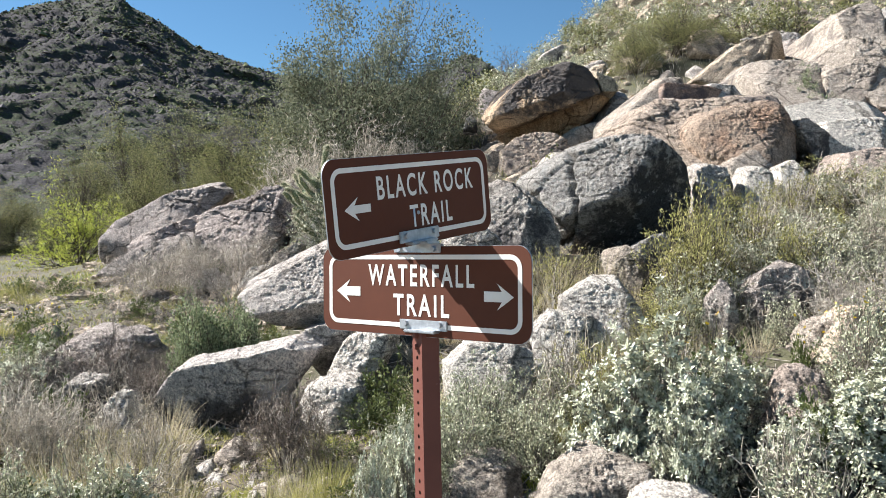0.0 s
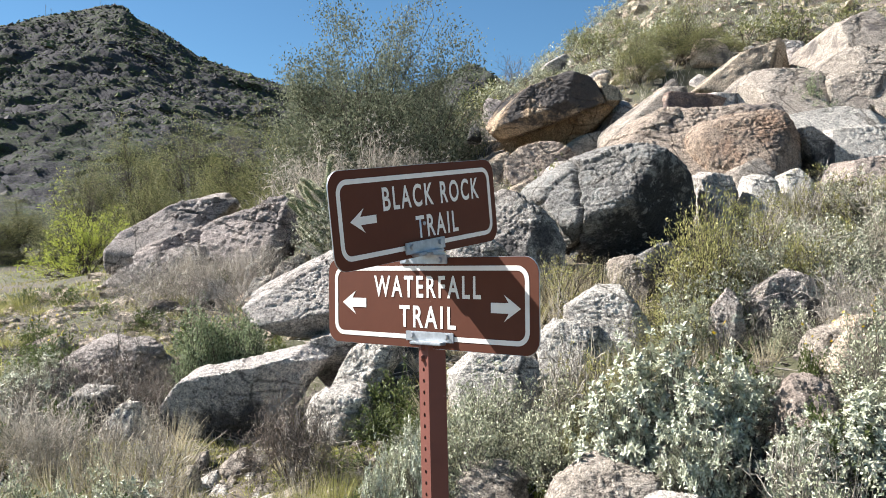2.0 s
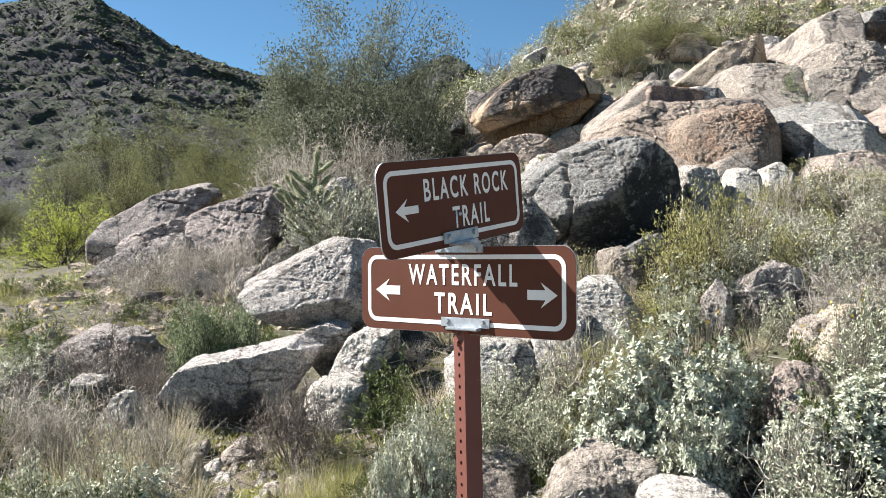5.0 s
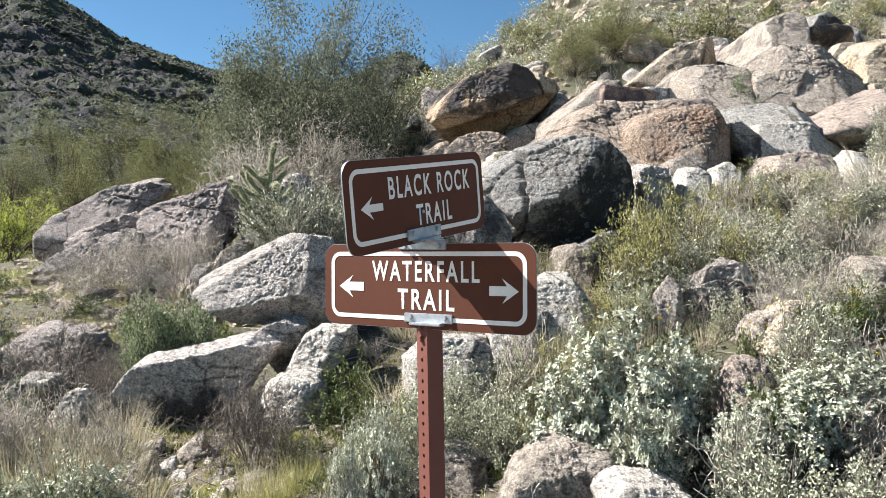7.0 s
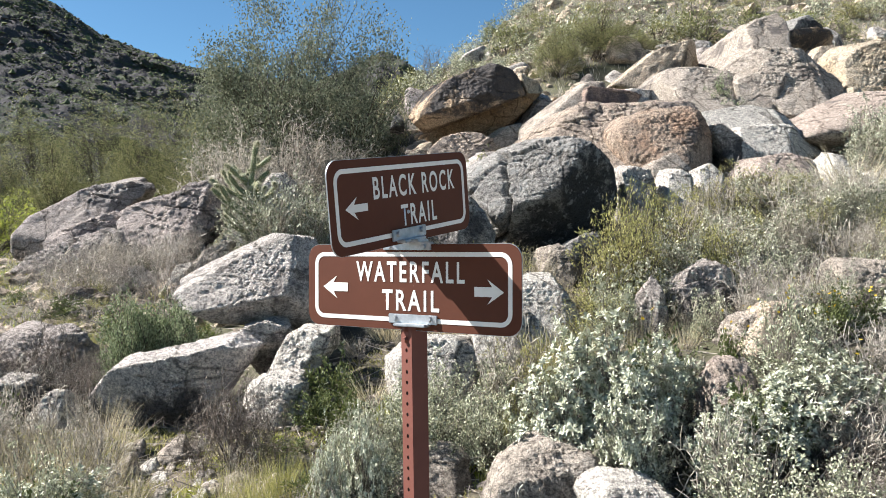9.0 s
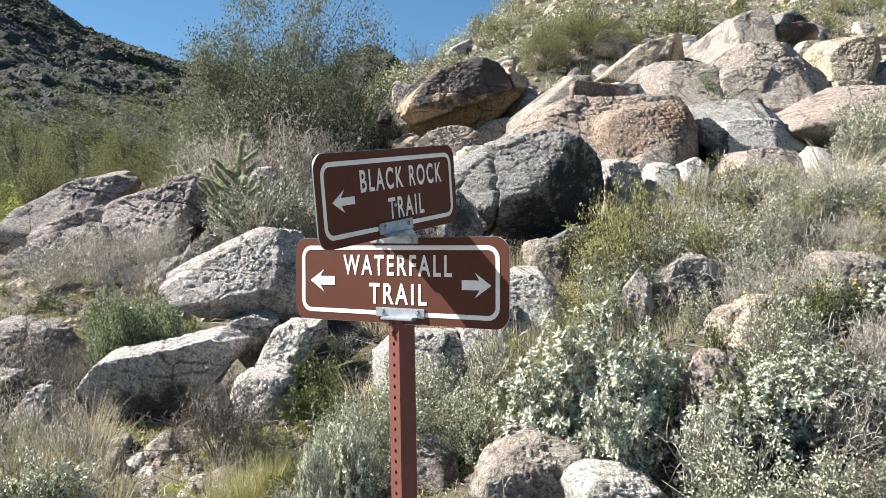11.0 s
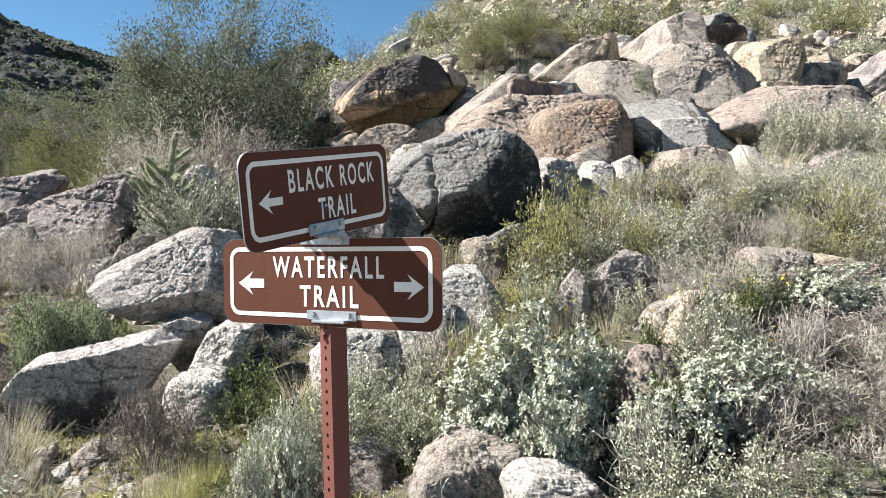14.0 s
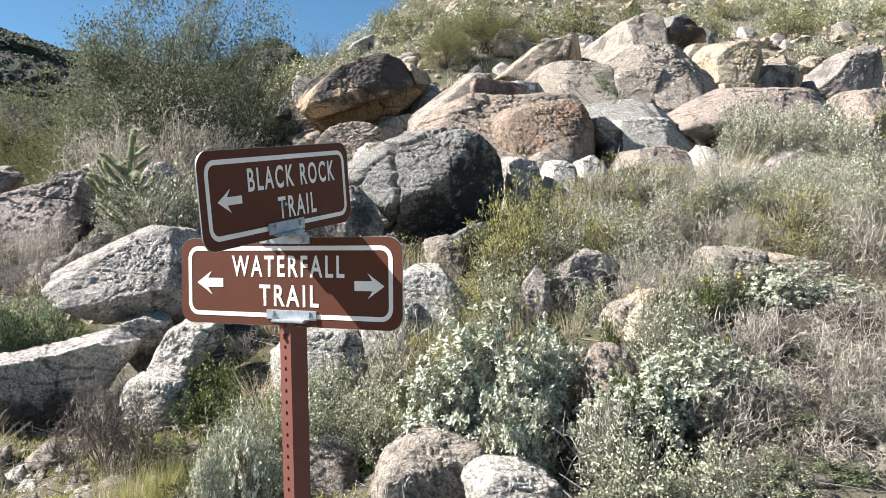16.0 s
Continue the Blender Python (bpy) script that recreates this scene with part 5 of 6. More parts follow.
    opts = {
        "brittlebush": dict(mains=40, tips=330, hollow=0.42, radius=0.006, uneven=0.5, low=0.02),
        "grey_shrub": dict(mains=24, tips=250, hollow=0.55, radius=0.005, uneven=0.4),
        "pale_shrub": dict(mains=34, tips=300, hollow=0.45, radius=0.006, uneven=0.55),
        "yellow_shrub": dict(mains=26, tips=210, hollow=0.55, radius=0.005, uneven=0.4),
        "green_shrub": dict(mains=24, tips=320, hollow=0.4, radius=0.005, uneven=0.3),
        "weed": dict(mains=16, tips=60, hollow=0.6, radius=0.003),
        "lime_shrub": dict(mains=30, tips=300, hollow=0.5, radius=0.012, uneven=0.55),
        "olive_tree": dict(mains=18, tips=520, hollow=0.4, radius=0.016, uneven=0.3, low=0.0, tall=0.9),
        "scrub": dict(mains=9, tips=70, hollow=0.5, radius=0.012, uneven=0.4),
        "pale_scrub": dict(mains=9, tips=70, hollow=0.5, radius=0.01, uneven=0.4),
    }
    a, b, ra, rb, tp, td = grow(rng, w, h, **dead[kind]) if kind in dead else dome(rng, w, h, **opts[kind])
    thin = {"olive_tree": 0.004, "pale_dead_shrub": 0.0035, "tangled_shrub": 0.0038}.get(kind, 0.0022)
    most = 1000 if kind in ("pale_dead_shrub", "twig_shrub", "low_twigs") else 620 if kind == "tangled_shrub" else 520
    if len(a) > most and kind in dead:
        keep = np.argsort(-ra)[:most]
        a, b, ra, rb = a[keep], b[keep], ra[keep], rb[keep]
    v, q = tubes(a, b, np.maximum(ra, thin), np.maximum(rb, thin * 0.8))
    part("branchwork", mesh_of("branchwork", v, [q]), LEAF[stem], ob, "dry woody stems")
    if kind == "brittlebush":
        n, k = min(560, len(tp)), 10
        axis = unit(td[:n] + rng.normal(size=(n, 3)) * 0.35)
        u = unit(np.cross(axis, rng.normal(size=(n, 3))))
        w_ = np.cross(axis, u)
        az = 2.4 * np.arange(k)[None, :, None] + rng.uniform(0, 6, (n, 1, 1))
        rise = np.linspace(0.05, 1.3, k)[None, :, None]
        d = unit((np.cos(az) * u[:, None] + np.sin(az) * w_[:, None] + rise * axis[:, None]).reshape(-1, 3) + rng.normal(size=(n * k, 3)) * 0.12)
        p = (tp[:n, None] + axis[:, None] * 0.014 * rise).reshape(-1, 3)
        v, t, q = leaves(p, d, 0.042, 0.021, rng, True, 0.6, np.repeat(axis, k, 0))
        part("foliage", mesh_of("foliage", v, [t, q]), LEAF[leaf], ob)
    elif kind not in dead:
        count, size, wide, jit = {
            "grey_shrub": (3200, 0.029, 0.015, 0.018), "pale_shrub": (4600, 0.027, 0.013, 0.016), "yellow_shrub": (2500, 0.028, 0.011, 0.02), "green_shrub": (7500, 0.025, 0.015, 0.02),
            "weed": (900, 0.028, 0.013, 0.015), "lime_shrub": (6000, 0.06, 0.016, 0.04),
            "olive_tree": (26000, 0.045, 0.02, 0.1), "scrub": (560, 0.09, 0.034, 0.05), "pale_scrub": (560, 0.075, 0.034, 0.045)}[kind]
        p, d = spray(rng, tp, td, count, jit, 1.5 if kind in ("olive_tree", "scrub", "pale_scrub", "green_shrub") else 0.8)
        v, t = leaves(p, d, size, wide, rng)
        part("foliage", mesh_of("foliage", v, [t]), LEAF[leaf], ob)
    else:
        p, d = spray(rng, tp, td, 6500 if kind == "pale_dead_shrub" else 120 if kind == "tangled_shrub" else 400, 0.01)
        v, t = leaves(p, d, 0.02 if kind == "dead_shrub" else 0.05, 0.004, rng)
        part("dry_foliage", mesh_of("dry_foliage", v, [t]), LEAF[leaf], ob)
    for base, head in flower_spots(rng, tp, bloom):
        v, f = daisy(rng, head, 0.014)
        bloom_part = part("flower", mesh_of("flower", v, [f]), LEAF["petal"], ob, "yellow daisy flower")
        v, q = tubes(base[None], head[None], np.array([0.0012]), np.array([0.001]))
        part("stalk", mesh_of("stalk", v, [q]), LEAF["weed"], bloom_part)
    return ob


PROTOS, placed = {}, [0]


def plant(kind, x, y, w, h, bloom=0, variants=3):
    """A plant of that width and height, standing on the slope."""
    placed[0] += 1
    key = (kind, placed[0] % variants, bloom)
    w0, h0 = SPECIES[kind][:2]
    z = floor_at(x, y) - 0.02
    turn = (placed[0] * 137.5) % 360
    m = pose(x, y, z, 0, 0, turn) @ Matrix.Diagonal((w / w0, w / w0, h / h0, 1))
    if key not in PROTOS:
        PROTOS[key] = build_plant(kind, len(PROTOS), bloom)
        PROTOS[key].matrix_basis = m
        return PROTOS[key]
    proto = PROTOS[key]
    return copy_thing(proto, m @ Matrix.Diagonal((*proto.scale, 1)).inverted())


plant("desert_tree", -1.1, 14.5, 4.0, 4.6)
plant("olive_tree", -8.04, 21, 2.76, 3.4)
plant("olive_tree", -6.28, 20, 2.63, 2.89)
plant("olive_tree", -4.78, 19, 2.63, 2.79)
plant("olive_tree", -3.47, 18, 2.12, 3.11)
plant("olive_tree", -8.91, 20, 2.35, 2.31)
plant("olive_tree", -6.4, 18, 2.37, 2.12)
plant("olive_tree", -4.65, 17.5, 2.18, 1.74)
plant("olive_tree", -2.44, 16.5, 1.94, 2.32)
plant("olive_tree", -10.95, 21, 2.32, 1.53)
plant("olive_tree", -0.4, 17, 1.76, 2.02)
plant("olive_tree", 0.19, 17, 1.18, 0.78)
plant("olive_tree", -3.35, 16.5, 1.71, 2.01)
plant("olive_tree", -11.67, 20, 2.35, 1.62)
plant("olive_tree", 3.92, 16.5, 1.26, 0.98)
plant("olive_tree", 4.83, 17, 2.12, 1.21)
plant("olive_tree", 5.9, 17.5, 1.21, 0.4)
plant("lime_shrub", -6.86, 15.4, 1.9, 1.62)
plant("lime_shrub", 10.27, 18.5, 0.9, 0.63)
plant("pale_dead_shrub", -2.06, 12.2, 1.74, 1.83)
plant("pale_dead_shrub", -1.02, 12.4, 1.87, 1.97)
plant("pale_dead_shrub", -1.46, 11.8, 1.62, 1.71)
plant("pale_dead_shrub", -0.56, 12.6, 1.43, 1.5)
plant("pale_dead_shrub", 6.01, 8, 0.72, 0.41)
plant("pale_dead_shrub", 2.92, 3.7, 0.51, 0.19)
plant("pale_dead_shrub", -2.05, 4.1, 0.42, 0.45)
plant("pale_shrub", -0.97, 9.4, 1.05, 1.11)
plant("pale_shrub", -1.16, 9.2, 0.93, 0.98)
plant("pale_shrub", -0.74, 9.6, 0.87, 0.92)
plant("pale_shrub", 6.53, 9.8, 1.15, 0.94)
plant("pale_shrub", 7.07, 9.4, 0.98, 0.83)
plant("pale_shrub", 7.77, 9.4, 0.98, 0.87)
plant("pale_shrub", 7.25, 8.3, 0.69, 0.51)
plant("pale_shrub", 6.42, 8.2, 0.68, 0.42)
plant("pale_shrub", 2.19, 5.8, 0.68, 0.57)
plant("grey_shrub", 1.51, 5.25, 0.49, 0.51)
plant("pale_shrub", 2.59, 5.9, 0.61, 0.52)
plant("pale_shrub", 3.42, 6.9, 0.72, 0.5)
plant("pale_shrub", 3.21, 6.1, 0.55, 0.45)
plant("grey_shrub", 2.88, 5.5, 0.49, 0.35)
plant("grey_shrub", 2.56, 5.4, 0.49, 0.34)
plant("pale_shrub", 3.62, 6.6, 0.68, 0.37)
plant("pale_shrub", 4.2, 6.6, 0.68, 0.36)
plant("pale_shrub", 4.79, 6.6, 0.78, 0.37)
plant("pale_shrub", 5.22, 6.1, 0.55, 0.5)
plant("grey_shrub", 4.31, 5.6, 0.62, 0.37)
plant("pale_shrub", 5.39, 7.6, 0.63, 0.37)
plant("pale_shrub", 3.07, 5.7, 0.51, 0.31)
plant("pale_shrub", 2.81, 5.95, 0.62, 0.31)
plant("grey_shrub", 1.87, 5.35, 0.52, 0.39)
plant("grey_shrub", 1.48, 5.15, 0.46, 0.45)
plant("grey_shrub", 3.42, 5.4, 0.41, 0.36)
plant("grey_shrub", 2.21, 4, 0.33, 0.33, bloom=12)
plant("grey_shrub", 2.21, 3.8, 0.32, 0.26)
plant("grey_shrub", 1.39, 2.95, 0.47, 0.39)
plant("grey_shrub", 1.68, 2.85, 0.39, 0.31)
plant("grey_shrub", 2.03, 2.9, 0.32, 0.15)
plant("grey_shrub", 0.23, 4.35, 0.51, 0.43)
plant("grey_shrub", 0.09, 4.05, 0.42, 0.44)
plant("grey_shrub", -0.21, 3.7, 0.38, 0.38)
plant("grey_shrub", -0.08, 3.9, 0.34, 0.36)
plant("grey_shrub", 0.36, 4.1, 0.34, 0.32)
plant("pale_shrub", -3.28, 6.2, 0.47, 0.32)
plant("grey_shrub", -1.37, 3.4, 0.36, 0.38)
plant("grey_shrub", -1.74, 3.3, 0.41, 0.43)
plant("grey_shrub", -1.65, 3.3, 0.4, 0.42)
plant("grey_shrub", -1.42, 3.25, 0.38, 0.4)
plant("grey_shrub", 0.6, 4.4, 0.36, 0.38)
plant("grey_shrub", 0.49, 4, 0.35, 0.37)
plant("grey_shrub", 0.14, 4.5, 0.4, 0.42)
plant("grey_shrub", 0.35, 4.4, 0.4, 0.37)
plant("grey_shrub", 0.02, 4.2, 0.34, 0.36)
plant("grey_shrub", 0.42, 4.2, 0.32, 0.34)
plant("grey_shrub", 2.02, 3.95, 0.42, 0.45, bloom=12)
plant("grey_shrub", 2.04, 4.9, 0.34, 0.35)
plant("scrub", 4.58, 24, 1.16, 0.78)
plant("scrub", 4.34, 25, 1.21, 0.98)
plant("scrub", 6.94, 19, 1.31, 0.85)
plant("scrub", 9.24, 18, 0.87, 0.67)
plant("scrub", 17.7, 25, 1.56, 0.1)
plant("scrub", 18.19, 22, 1.37, 0.15)
plant("pale_scrub", 5.64, 12.6, 0.85, 0.9)
plant("pale_scrub", 11.92, 15.5, 0.96, 0.65)
plant("dead_shrub", 5.5, 8.6, 0.54, 0.4)
plant("dead_shrub", 3.51, 7.3, 0.81, 0.53)
plant("dead_shrub", 3.02, 7.1, 0.64, 0.51)
plant("dead_shrub", 2.63, 5.1, 0.39, 0.22)
plant("dead_shrub", 4.33, 7.3, 0.76, 0.42)
plant("dead_shrub", 4.87, 6.1, 0.63, 0.5)
plant("dead_shrub", 4.56, 5.4, 0.49, 0.38)
plant("dead_shrub", 2.47, 5.85, 0.49, 0.26)
plant("dead_shrub", 3.03, 5.3, 0.48, 0.3)
plant("dead_shrub", 1.45, 3.3, 0.39, 0.41)
plant("dead_shrub", 2.94, 4, 0.61, 0.1)
plant("dead_shrub", 2.91, 3.6, 0.5, 0.15)
plant("dead_shrub", 2.64, 3.2, 0.42, 0.15)
plant("dead_shrub", 2.47, 3.3, 0.37, 0.13)
plant("dead_shrub", -2.07, 5.6, 0.46, 0.41)
plant("dead_shrub", -1.95, 5.9, 0.53, 0.43)
plant("dead_shrub", -2.83, 9, 0.81, 0.48)
plant("dead_shrub", -2.13, 8.7, 0.84, 0.77)
plant("dead_shrub", -3.26, 9, 0.75, 0.25)
plant("dead_shrub", -3.09, 8, 0.72, 0.27)
plant("dead_shrub", -2.26, 8.5, 0.59, 0.51)
plant("dead_shrub", -1.74, 8.3, 0.77, 0.81)
plant("dead_shrub", 0.79, 5.3, 0.56, 0.59)
plant("dead_shrub", 0.97, 5.35, 0.45, 0.47)
plant("dead_shrub", -2.58, 5.7, 0.51, 0.31)
plant("dead_shrub", -3.12, 5.9, 0.53, 0.27)
plant("dead_shrub", 3.43, 5.9, 0.37, 0.3)
plant("dead_shrub", -0.81, 4.3, 0.49, 0.51)
plant("dead_shrub", -2.75, 5.9, 0.57, 0.41)
plant("dead_shrub", -2.38, 5.8, 0.56, 0.46)
plant("dead_shrub", 3.17, 4.1, 0.45, 0.22)
plant("yellow_shrub", 1.82, 5.7, 0.61, 0.64)
plant("yellow_shrub", 2.53, 6.7, 0.6, 0.51)
plant("yellow_shrub", 1.77, 5.6, 0.65, 0.68)
plant("yellow_shrub", 3.22, 7.1, 0.74, 0.49)
plant("yellow_shrub", 3.95, 7.4, 0.61, 0.33)
plant("yellow_shrub", 0.8, 4.5, 0.46, 0.49)
plant("yellow_shrub", 2.93, 7, 0.53, 0.49)
plant("yellow_shrub", 1.58, 5.5, 0.65, 0.69)
plant("brittlebush", 1.02, 3.85, 0.59, 0.65)
plant("brittlebush", 1.05, 3.42, 0.29, 0.47)
plant("brittlebush", 1.4, 3.95, 0.36, 0.42)
plant("brittlebush", 0.84, 3.8, 0.46, 0.52)
plant("brittlebush", 1.2, 3.72, 0.44, 0.5)
plant("brittlebush", 1.5, 3.48, 0.34, 0.3)
plant("brittlebush", 1.74, 3.5, 0.36, 0.34)
plant("brittlebush", 2.1, 3.62, 0.36, 0.3)
plant("brittlebush", 1.92, 3.60, 0.50, 0.38)
plant("brittlebush", 2.35, 3.50, 0.28, 0.20)
plant("brittlebush", 3.20, 4.60, 0.43, 0.32)
plant("brittlebush", 3.54, 4.50, 0.49, 0.19)
plant("brittlebush", 1.40, 3.30, 0.22, 0.36)
plant("brittlebush", -1.45, 3.30, 0.42, 0.34)
plant("brittlebush", -2.95, 5.90, 0.5, 0.42)
plant("twig_shrub", -0.84, 4.35, 0.60, 0.53)
plant("twig_shrub", -0.66, 4.20, 0.40, 0.45)
plant("tangled_shrub", 2.97, 3.90, 0.40, 0.17)
plant("tangled_shrub", 2.77, 3.50, 0.38, 0.12)
plant("tangled_shrub", 2.25, 3.10, 0.27, 0.16)
plant("tangled_shrub", 2.70, 4.10, 0.27, 0.19)
plant("pale_shrub", 6.20, 9.60, 0.77, 0.77)
plant("pale_shrub", 6.67, 9.20, 0.73, 0.78)
plant("pale_shrub", 7.13, 8.80, 0.77, 0.73)
plant("pale_shrub", 5.56, 7.60, 0.61, 0.52)
plant("pale_shrub", 5.75, 7.00, 0.56, 0.41)
plant("pale_shrub", 3.92, 6.60, 0.48, 0.49)
plant("green_shrub", 5.36, 12.0, 0.75, 1.02)
plant("twig_shrub", 2.13, 26.00, 1.47, 1.45)
plant("yellow_shrub", 1.80, 5.75, 0.54, 0.89)
plant("yellow_grass", 1.78, 5.90, 0.26, 0.62)
plant("yellow_shrub", 3.50, 6.80, 0.64, 0.50)
plant("pale_dead_shrub", 2.57, 6.30, 0.59, 0.50)
plant("pale_dead_shrub", 3.25, 5.90, 0.51, 0.48)
plant("dry_grass", 0.50, 5.70, 0.33, 0.62)
plant("dry_grass", 0.84, 5.90, 0.34, 0.56)
plant("dry_grass", 1.16, 6.20, 0.32, 0.56)
plant("green_shrub", -1.68, 5.95, 0.73, 0.84)
plant("green_shrub", -1.44, 5.85, 0.49, 0.77)
plant("green_shrub", -1.76, 5.80, 0.38, 0.79)
plant("weed", 2.53, 4.35, 0.28, 0.23, bloom=12)
plant("weed", 2.19, 4.20, 0.21, 0.27, bloom=6)
plant("tangled_shrub", 2.53, 6.20, 0.59, 0.63)
plant("tangled_shrub", 3.13, 6.00, 0.48, 0.52)
plant("tangled_shrub", 4.34, 6.00, 0.52, 0.57)
plant("tangled_shrub", 4.72, 5.80, 0.51, 0.55)
plant("tangled_shrub", 3.31, 5.60, 0.41, 0.50)
plant("tangled_shrub", 3.08, 6.90, 0.50, 0.45)
plant("yellow_shrub", 1.85, 5.90, 0.47, 0.74)
plant("yellow_shrub", 2.90, 6.10, 0.44, 0.53)
plant("yellow_shrub", 3.35, 6.00, 0.44, 0.49)
plant("yellow_shrub", 4.22, 5.70, 0.33, 0.50)
plant("yellow_shrub", 3.94, 6.00, 0.30, 0.46)
plant("pale_shrub", 4.52, 6.90, 0.60, 0.48)
plant("pale_shrub", 5.33, 7.00, 0.61, 0.52)
plant("pale_shrub", 5.11, 6.20, 0.45, 0.44)
plant("pale_shrub", 4.15, 7.60, 0.55, 0.34)
plant("twig_shrub", -2.34, 5.95, 0.65, 0.58)
plant("twig_shrub", -2.77, 5.90, 0.47, 0.53)
plant("twig_shrub", -1.97, 5.50, 0.36, 0.48)
plant("twig_shrub", -2.90, 5.60, 0.37, 0.51)
plant("dead_shrub", -3.27, 9.60, 0.84, 0.49)
plant("dead_shrub", -2.91, 10.20, 0.74, 0.64)
plant("dead_shrub", -3.53, 9.40, 0.68, 0.42)
plant("dead_shrub", -2.33, 10.60, 0.69, 0.74)
plant("brittlebush", -0.15, 3.55, 0.22, 0.43)
plant("brittlebush", -0.29, 3.40, 0.15, 0.38)
plant("yellow_shrub", 1.82, 5.80, 0.63, 0.85)
plant("yellow_shrub", 1.75, 5.50, 0.38, 0.76)
plant("dead_shrub", -4.26, 10.40, 0.76, 0.35)
plant("dead_shrub", -3.75, 11.00, 0.64, 0.44)
plant("dead_shrub", -2.77, 10.90, 0.71, 0.48)
plant("dead_shrub", -3.03, 9.90, 0.72, 0.37)
plant("tangled_shrub", -3.47, 9.80, 0.71, 0.41)
plant("tangled_shrub", -2.71, 10.00, 0.73, 0.47)
plant("dead_shrub", -3.52, 9.20, 0.67, 0.55)
plant("dead_shrub", -3.14, 9.60, 0.70, 0.63)
plant("dead_shrub", -2.69, 9.80, 0.78, 0.62)
plant("dead_shrub", -2.21, 9.90, 0.72, 0.65)
plant("dead_shrub", -2.72, 8.80, 0.58, 0.51)
plant("dead_shrub", -3.12, 8.40, 0.55, 0.40)
plant("pale_dead_shrub", -2.91, 9.40, 0.75, 0.58)
plant("pale_dead_shrub", -2.31, 9.60, 0.63, 0.61)
plant("yellow_shrub", 2.25, 6.00, 0.57, 0.63)
plant("yellow_shrub", 2.34, 5.70, 0.41, 0.57)
plant("weed", 1.90, 4.30, 0.22, 0.31, bloom=8)
plant("weed", 2.20, 4.50, 0.23, 0.25, bloom=9)
plant("yellow_grass", -0.53, 3.75, 0.16, 0.33)
plant("yellow_grass", -0.37, 3.90, 0.20, 0.33)
plant("yellow_grass", -0.20, 4.00, 0.17, 0.33)
plant("yellow_grass", -0.61, 3.60, 0.16, 0.33)
plant("pale_shrub", -0.14, 4.10, 0.27, 0.39)
plant("pale_shrub", -0.29, 3.70, 0.21, 0.36)
plant("dry_grass", -0.76, 3.70, 0.13, 0.37)
plant("dry_grass", -1.89, 3.90, 0.17, 0.39)
plant("dry_grass", -1.78, 4.00, 0.17, 0.43)
plant("dry_grass", -1.57, 3.90, 0.17, 0.44)
plant("dry_grass", -2.12, 4.10, 0.15, 0.41)
plant("weed", -0.33, 5.1, 0.39, 0.36)
plant("weed", -0.43, 4.8, 0.33, 0.23)
plant("weed", -0.2, 4.6, 0.29, 0.3)
plant("weed", -0.57, 4.5, 0.31, 0.12)
plant("weed", 0.49, 4.9, 0.2, 0.21)
plant("weed", -3.78, 7.5, 0.34, 0.3, bloom=9)
plant("weed", -3.19, 6.6, 0.36, 0.38, bloom=4)
plant("weed", -3.17, 6.7, 0.37, 0.39, bloom=3)
plant("weed", 2.51, 4.4, 0.37, 0.25, bloom=7)
plant("weed", 2.83, 4.5, 0.28, 0.23, bloom=6)
plant("weed", 1.64, 3.5, 0.4, 0.36)
plant("weed", 1.5, 4.3, 0.37, 0.39, bloom=3)
plant("weed", 2.41, 3.9, 0.3, 0.16, bloom=8)
plant("green_shrub", -3.16, 6.4, 0.53, 0.37)
plant("green_shrub", 2.41, 3.3, 0.34, 0.11)
plant("green_shrub", 2.78, 3.4, 0.35, 0.1)
plant("green_shrub", 2.07, 3, 0.29, 0.14)
plant("green_shrub", 2.31, 2.95, 0.31, 0.1)
plant("green_shrub", 2.41, 3.7, 0.33, 0.15)
plant("green_shrub", 2.9, 3.8, 0.37, 0.12)
plant("twig_shrub", -0.86, 4.4, 0.46, 0.48)
plant("twig_shrub", -0.71, 4.2, 0.38, 0.4)
plant("twig_shrub", -0.99, 4.35, 0.36, 0.38)
plant("twig_shrub", -2.75, 6, 0.62, 0.4)
plant("twig_shrub", -2.4, 5.95, 0.58, 0.45)
plant("twig_shrub", -2.1, 5.8, 0.48, 0.41)
plant("twig_shrub", -3.04, 5.9, 0.57, 0.31)
plant("twig_shrub", -2.37, 5.4, 0.45, 0.26)
plant("twig_shrub", -2.5, 5, 0.45, 0.27)
plant("twig_shrub", 3.98, 5, 0.48, 0.18)
plant("twig_shrub", 2.15, 6.1, 0.42, 0.33)
plant("tangled_shrub", -1.29, 3.5, 0.34, 0.36)
plant("tangled_shrub", 0.7, 4.7, 0.52, 0.54)
plant("tangled_shrub", -2.24, 4.3, 0.39, 0.41)
plant("tangled_shrub", -1.64, 4.2, 0.34, 0.36)
plant("tangled_shrub", -1.39, 3.9, 0.36, 0.37)
plant("tangled_shrub", 2.87, 3.9, 0.65, 0.24)
plant("tangled_shrub", 2.94, 3.6, 0.55, 0.24)
plant("tangled_shrub", 2.55, 3.2, 0.49, 0.18)
plant("tangled_shrub", 2.5, 3.5, 0.39, 0.18)
plant("tangled_shrub", 3.74, 4.4, 0.55, 0.25)
plant("tangled_shrub", 1.38, 3.2, 0.43, 0.45)
plant("tangled_shrub", 1.98, 5.2, 0.47, 0.33)
plant("tangled_shrub", 3.45, 6.6, 0.68, 0.55)
plant("tangled_shrub", 4.64, 7, 0.73, 0.43)
plant("tangled_shrub", -2.2, 4.4, 0.61, 0.4)
plant("tangled_shrub", -2.3, 5.5, 0.61, 0.35)
plant("tangled_shrub", -3.01, 8.8, 0.91, 0.52)
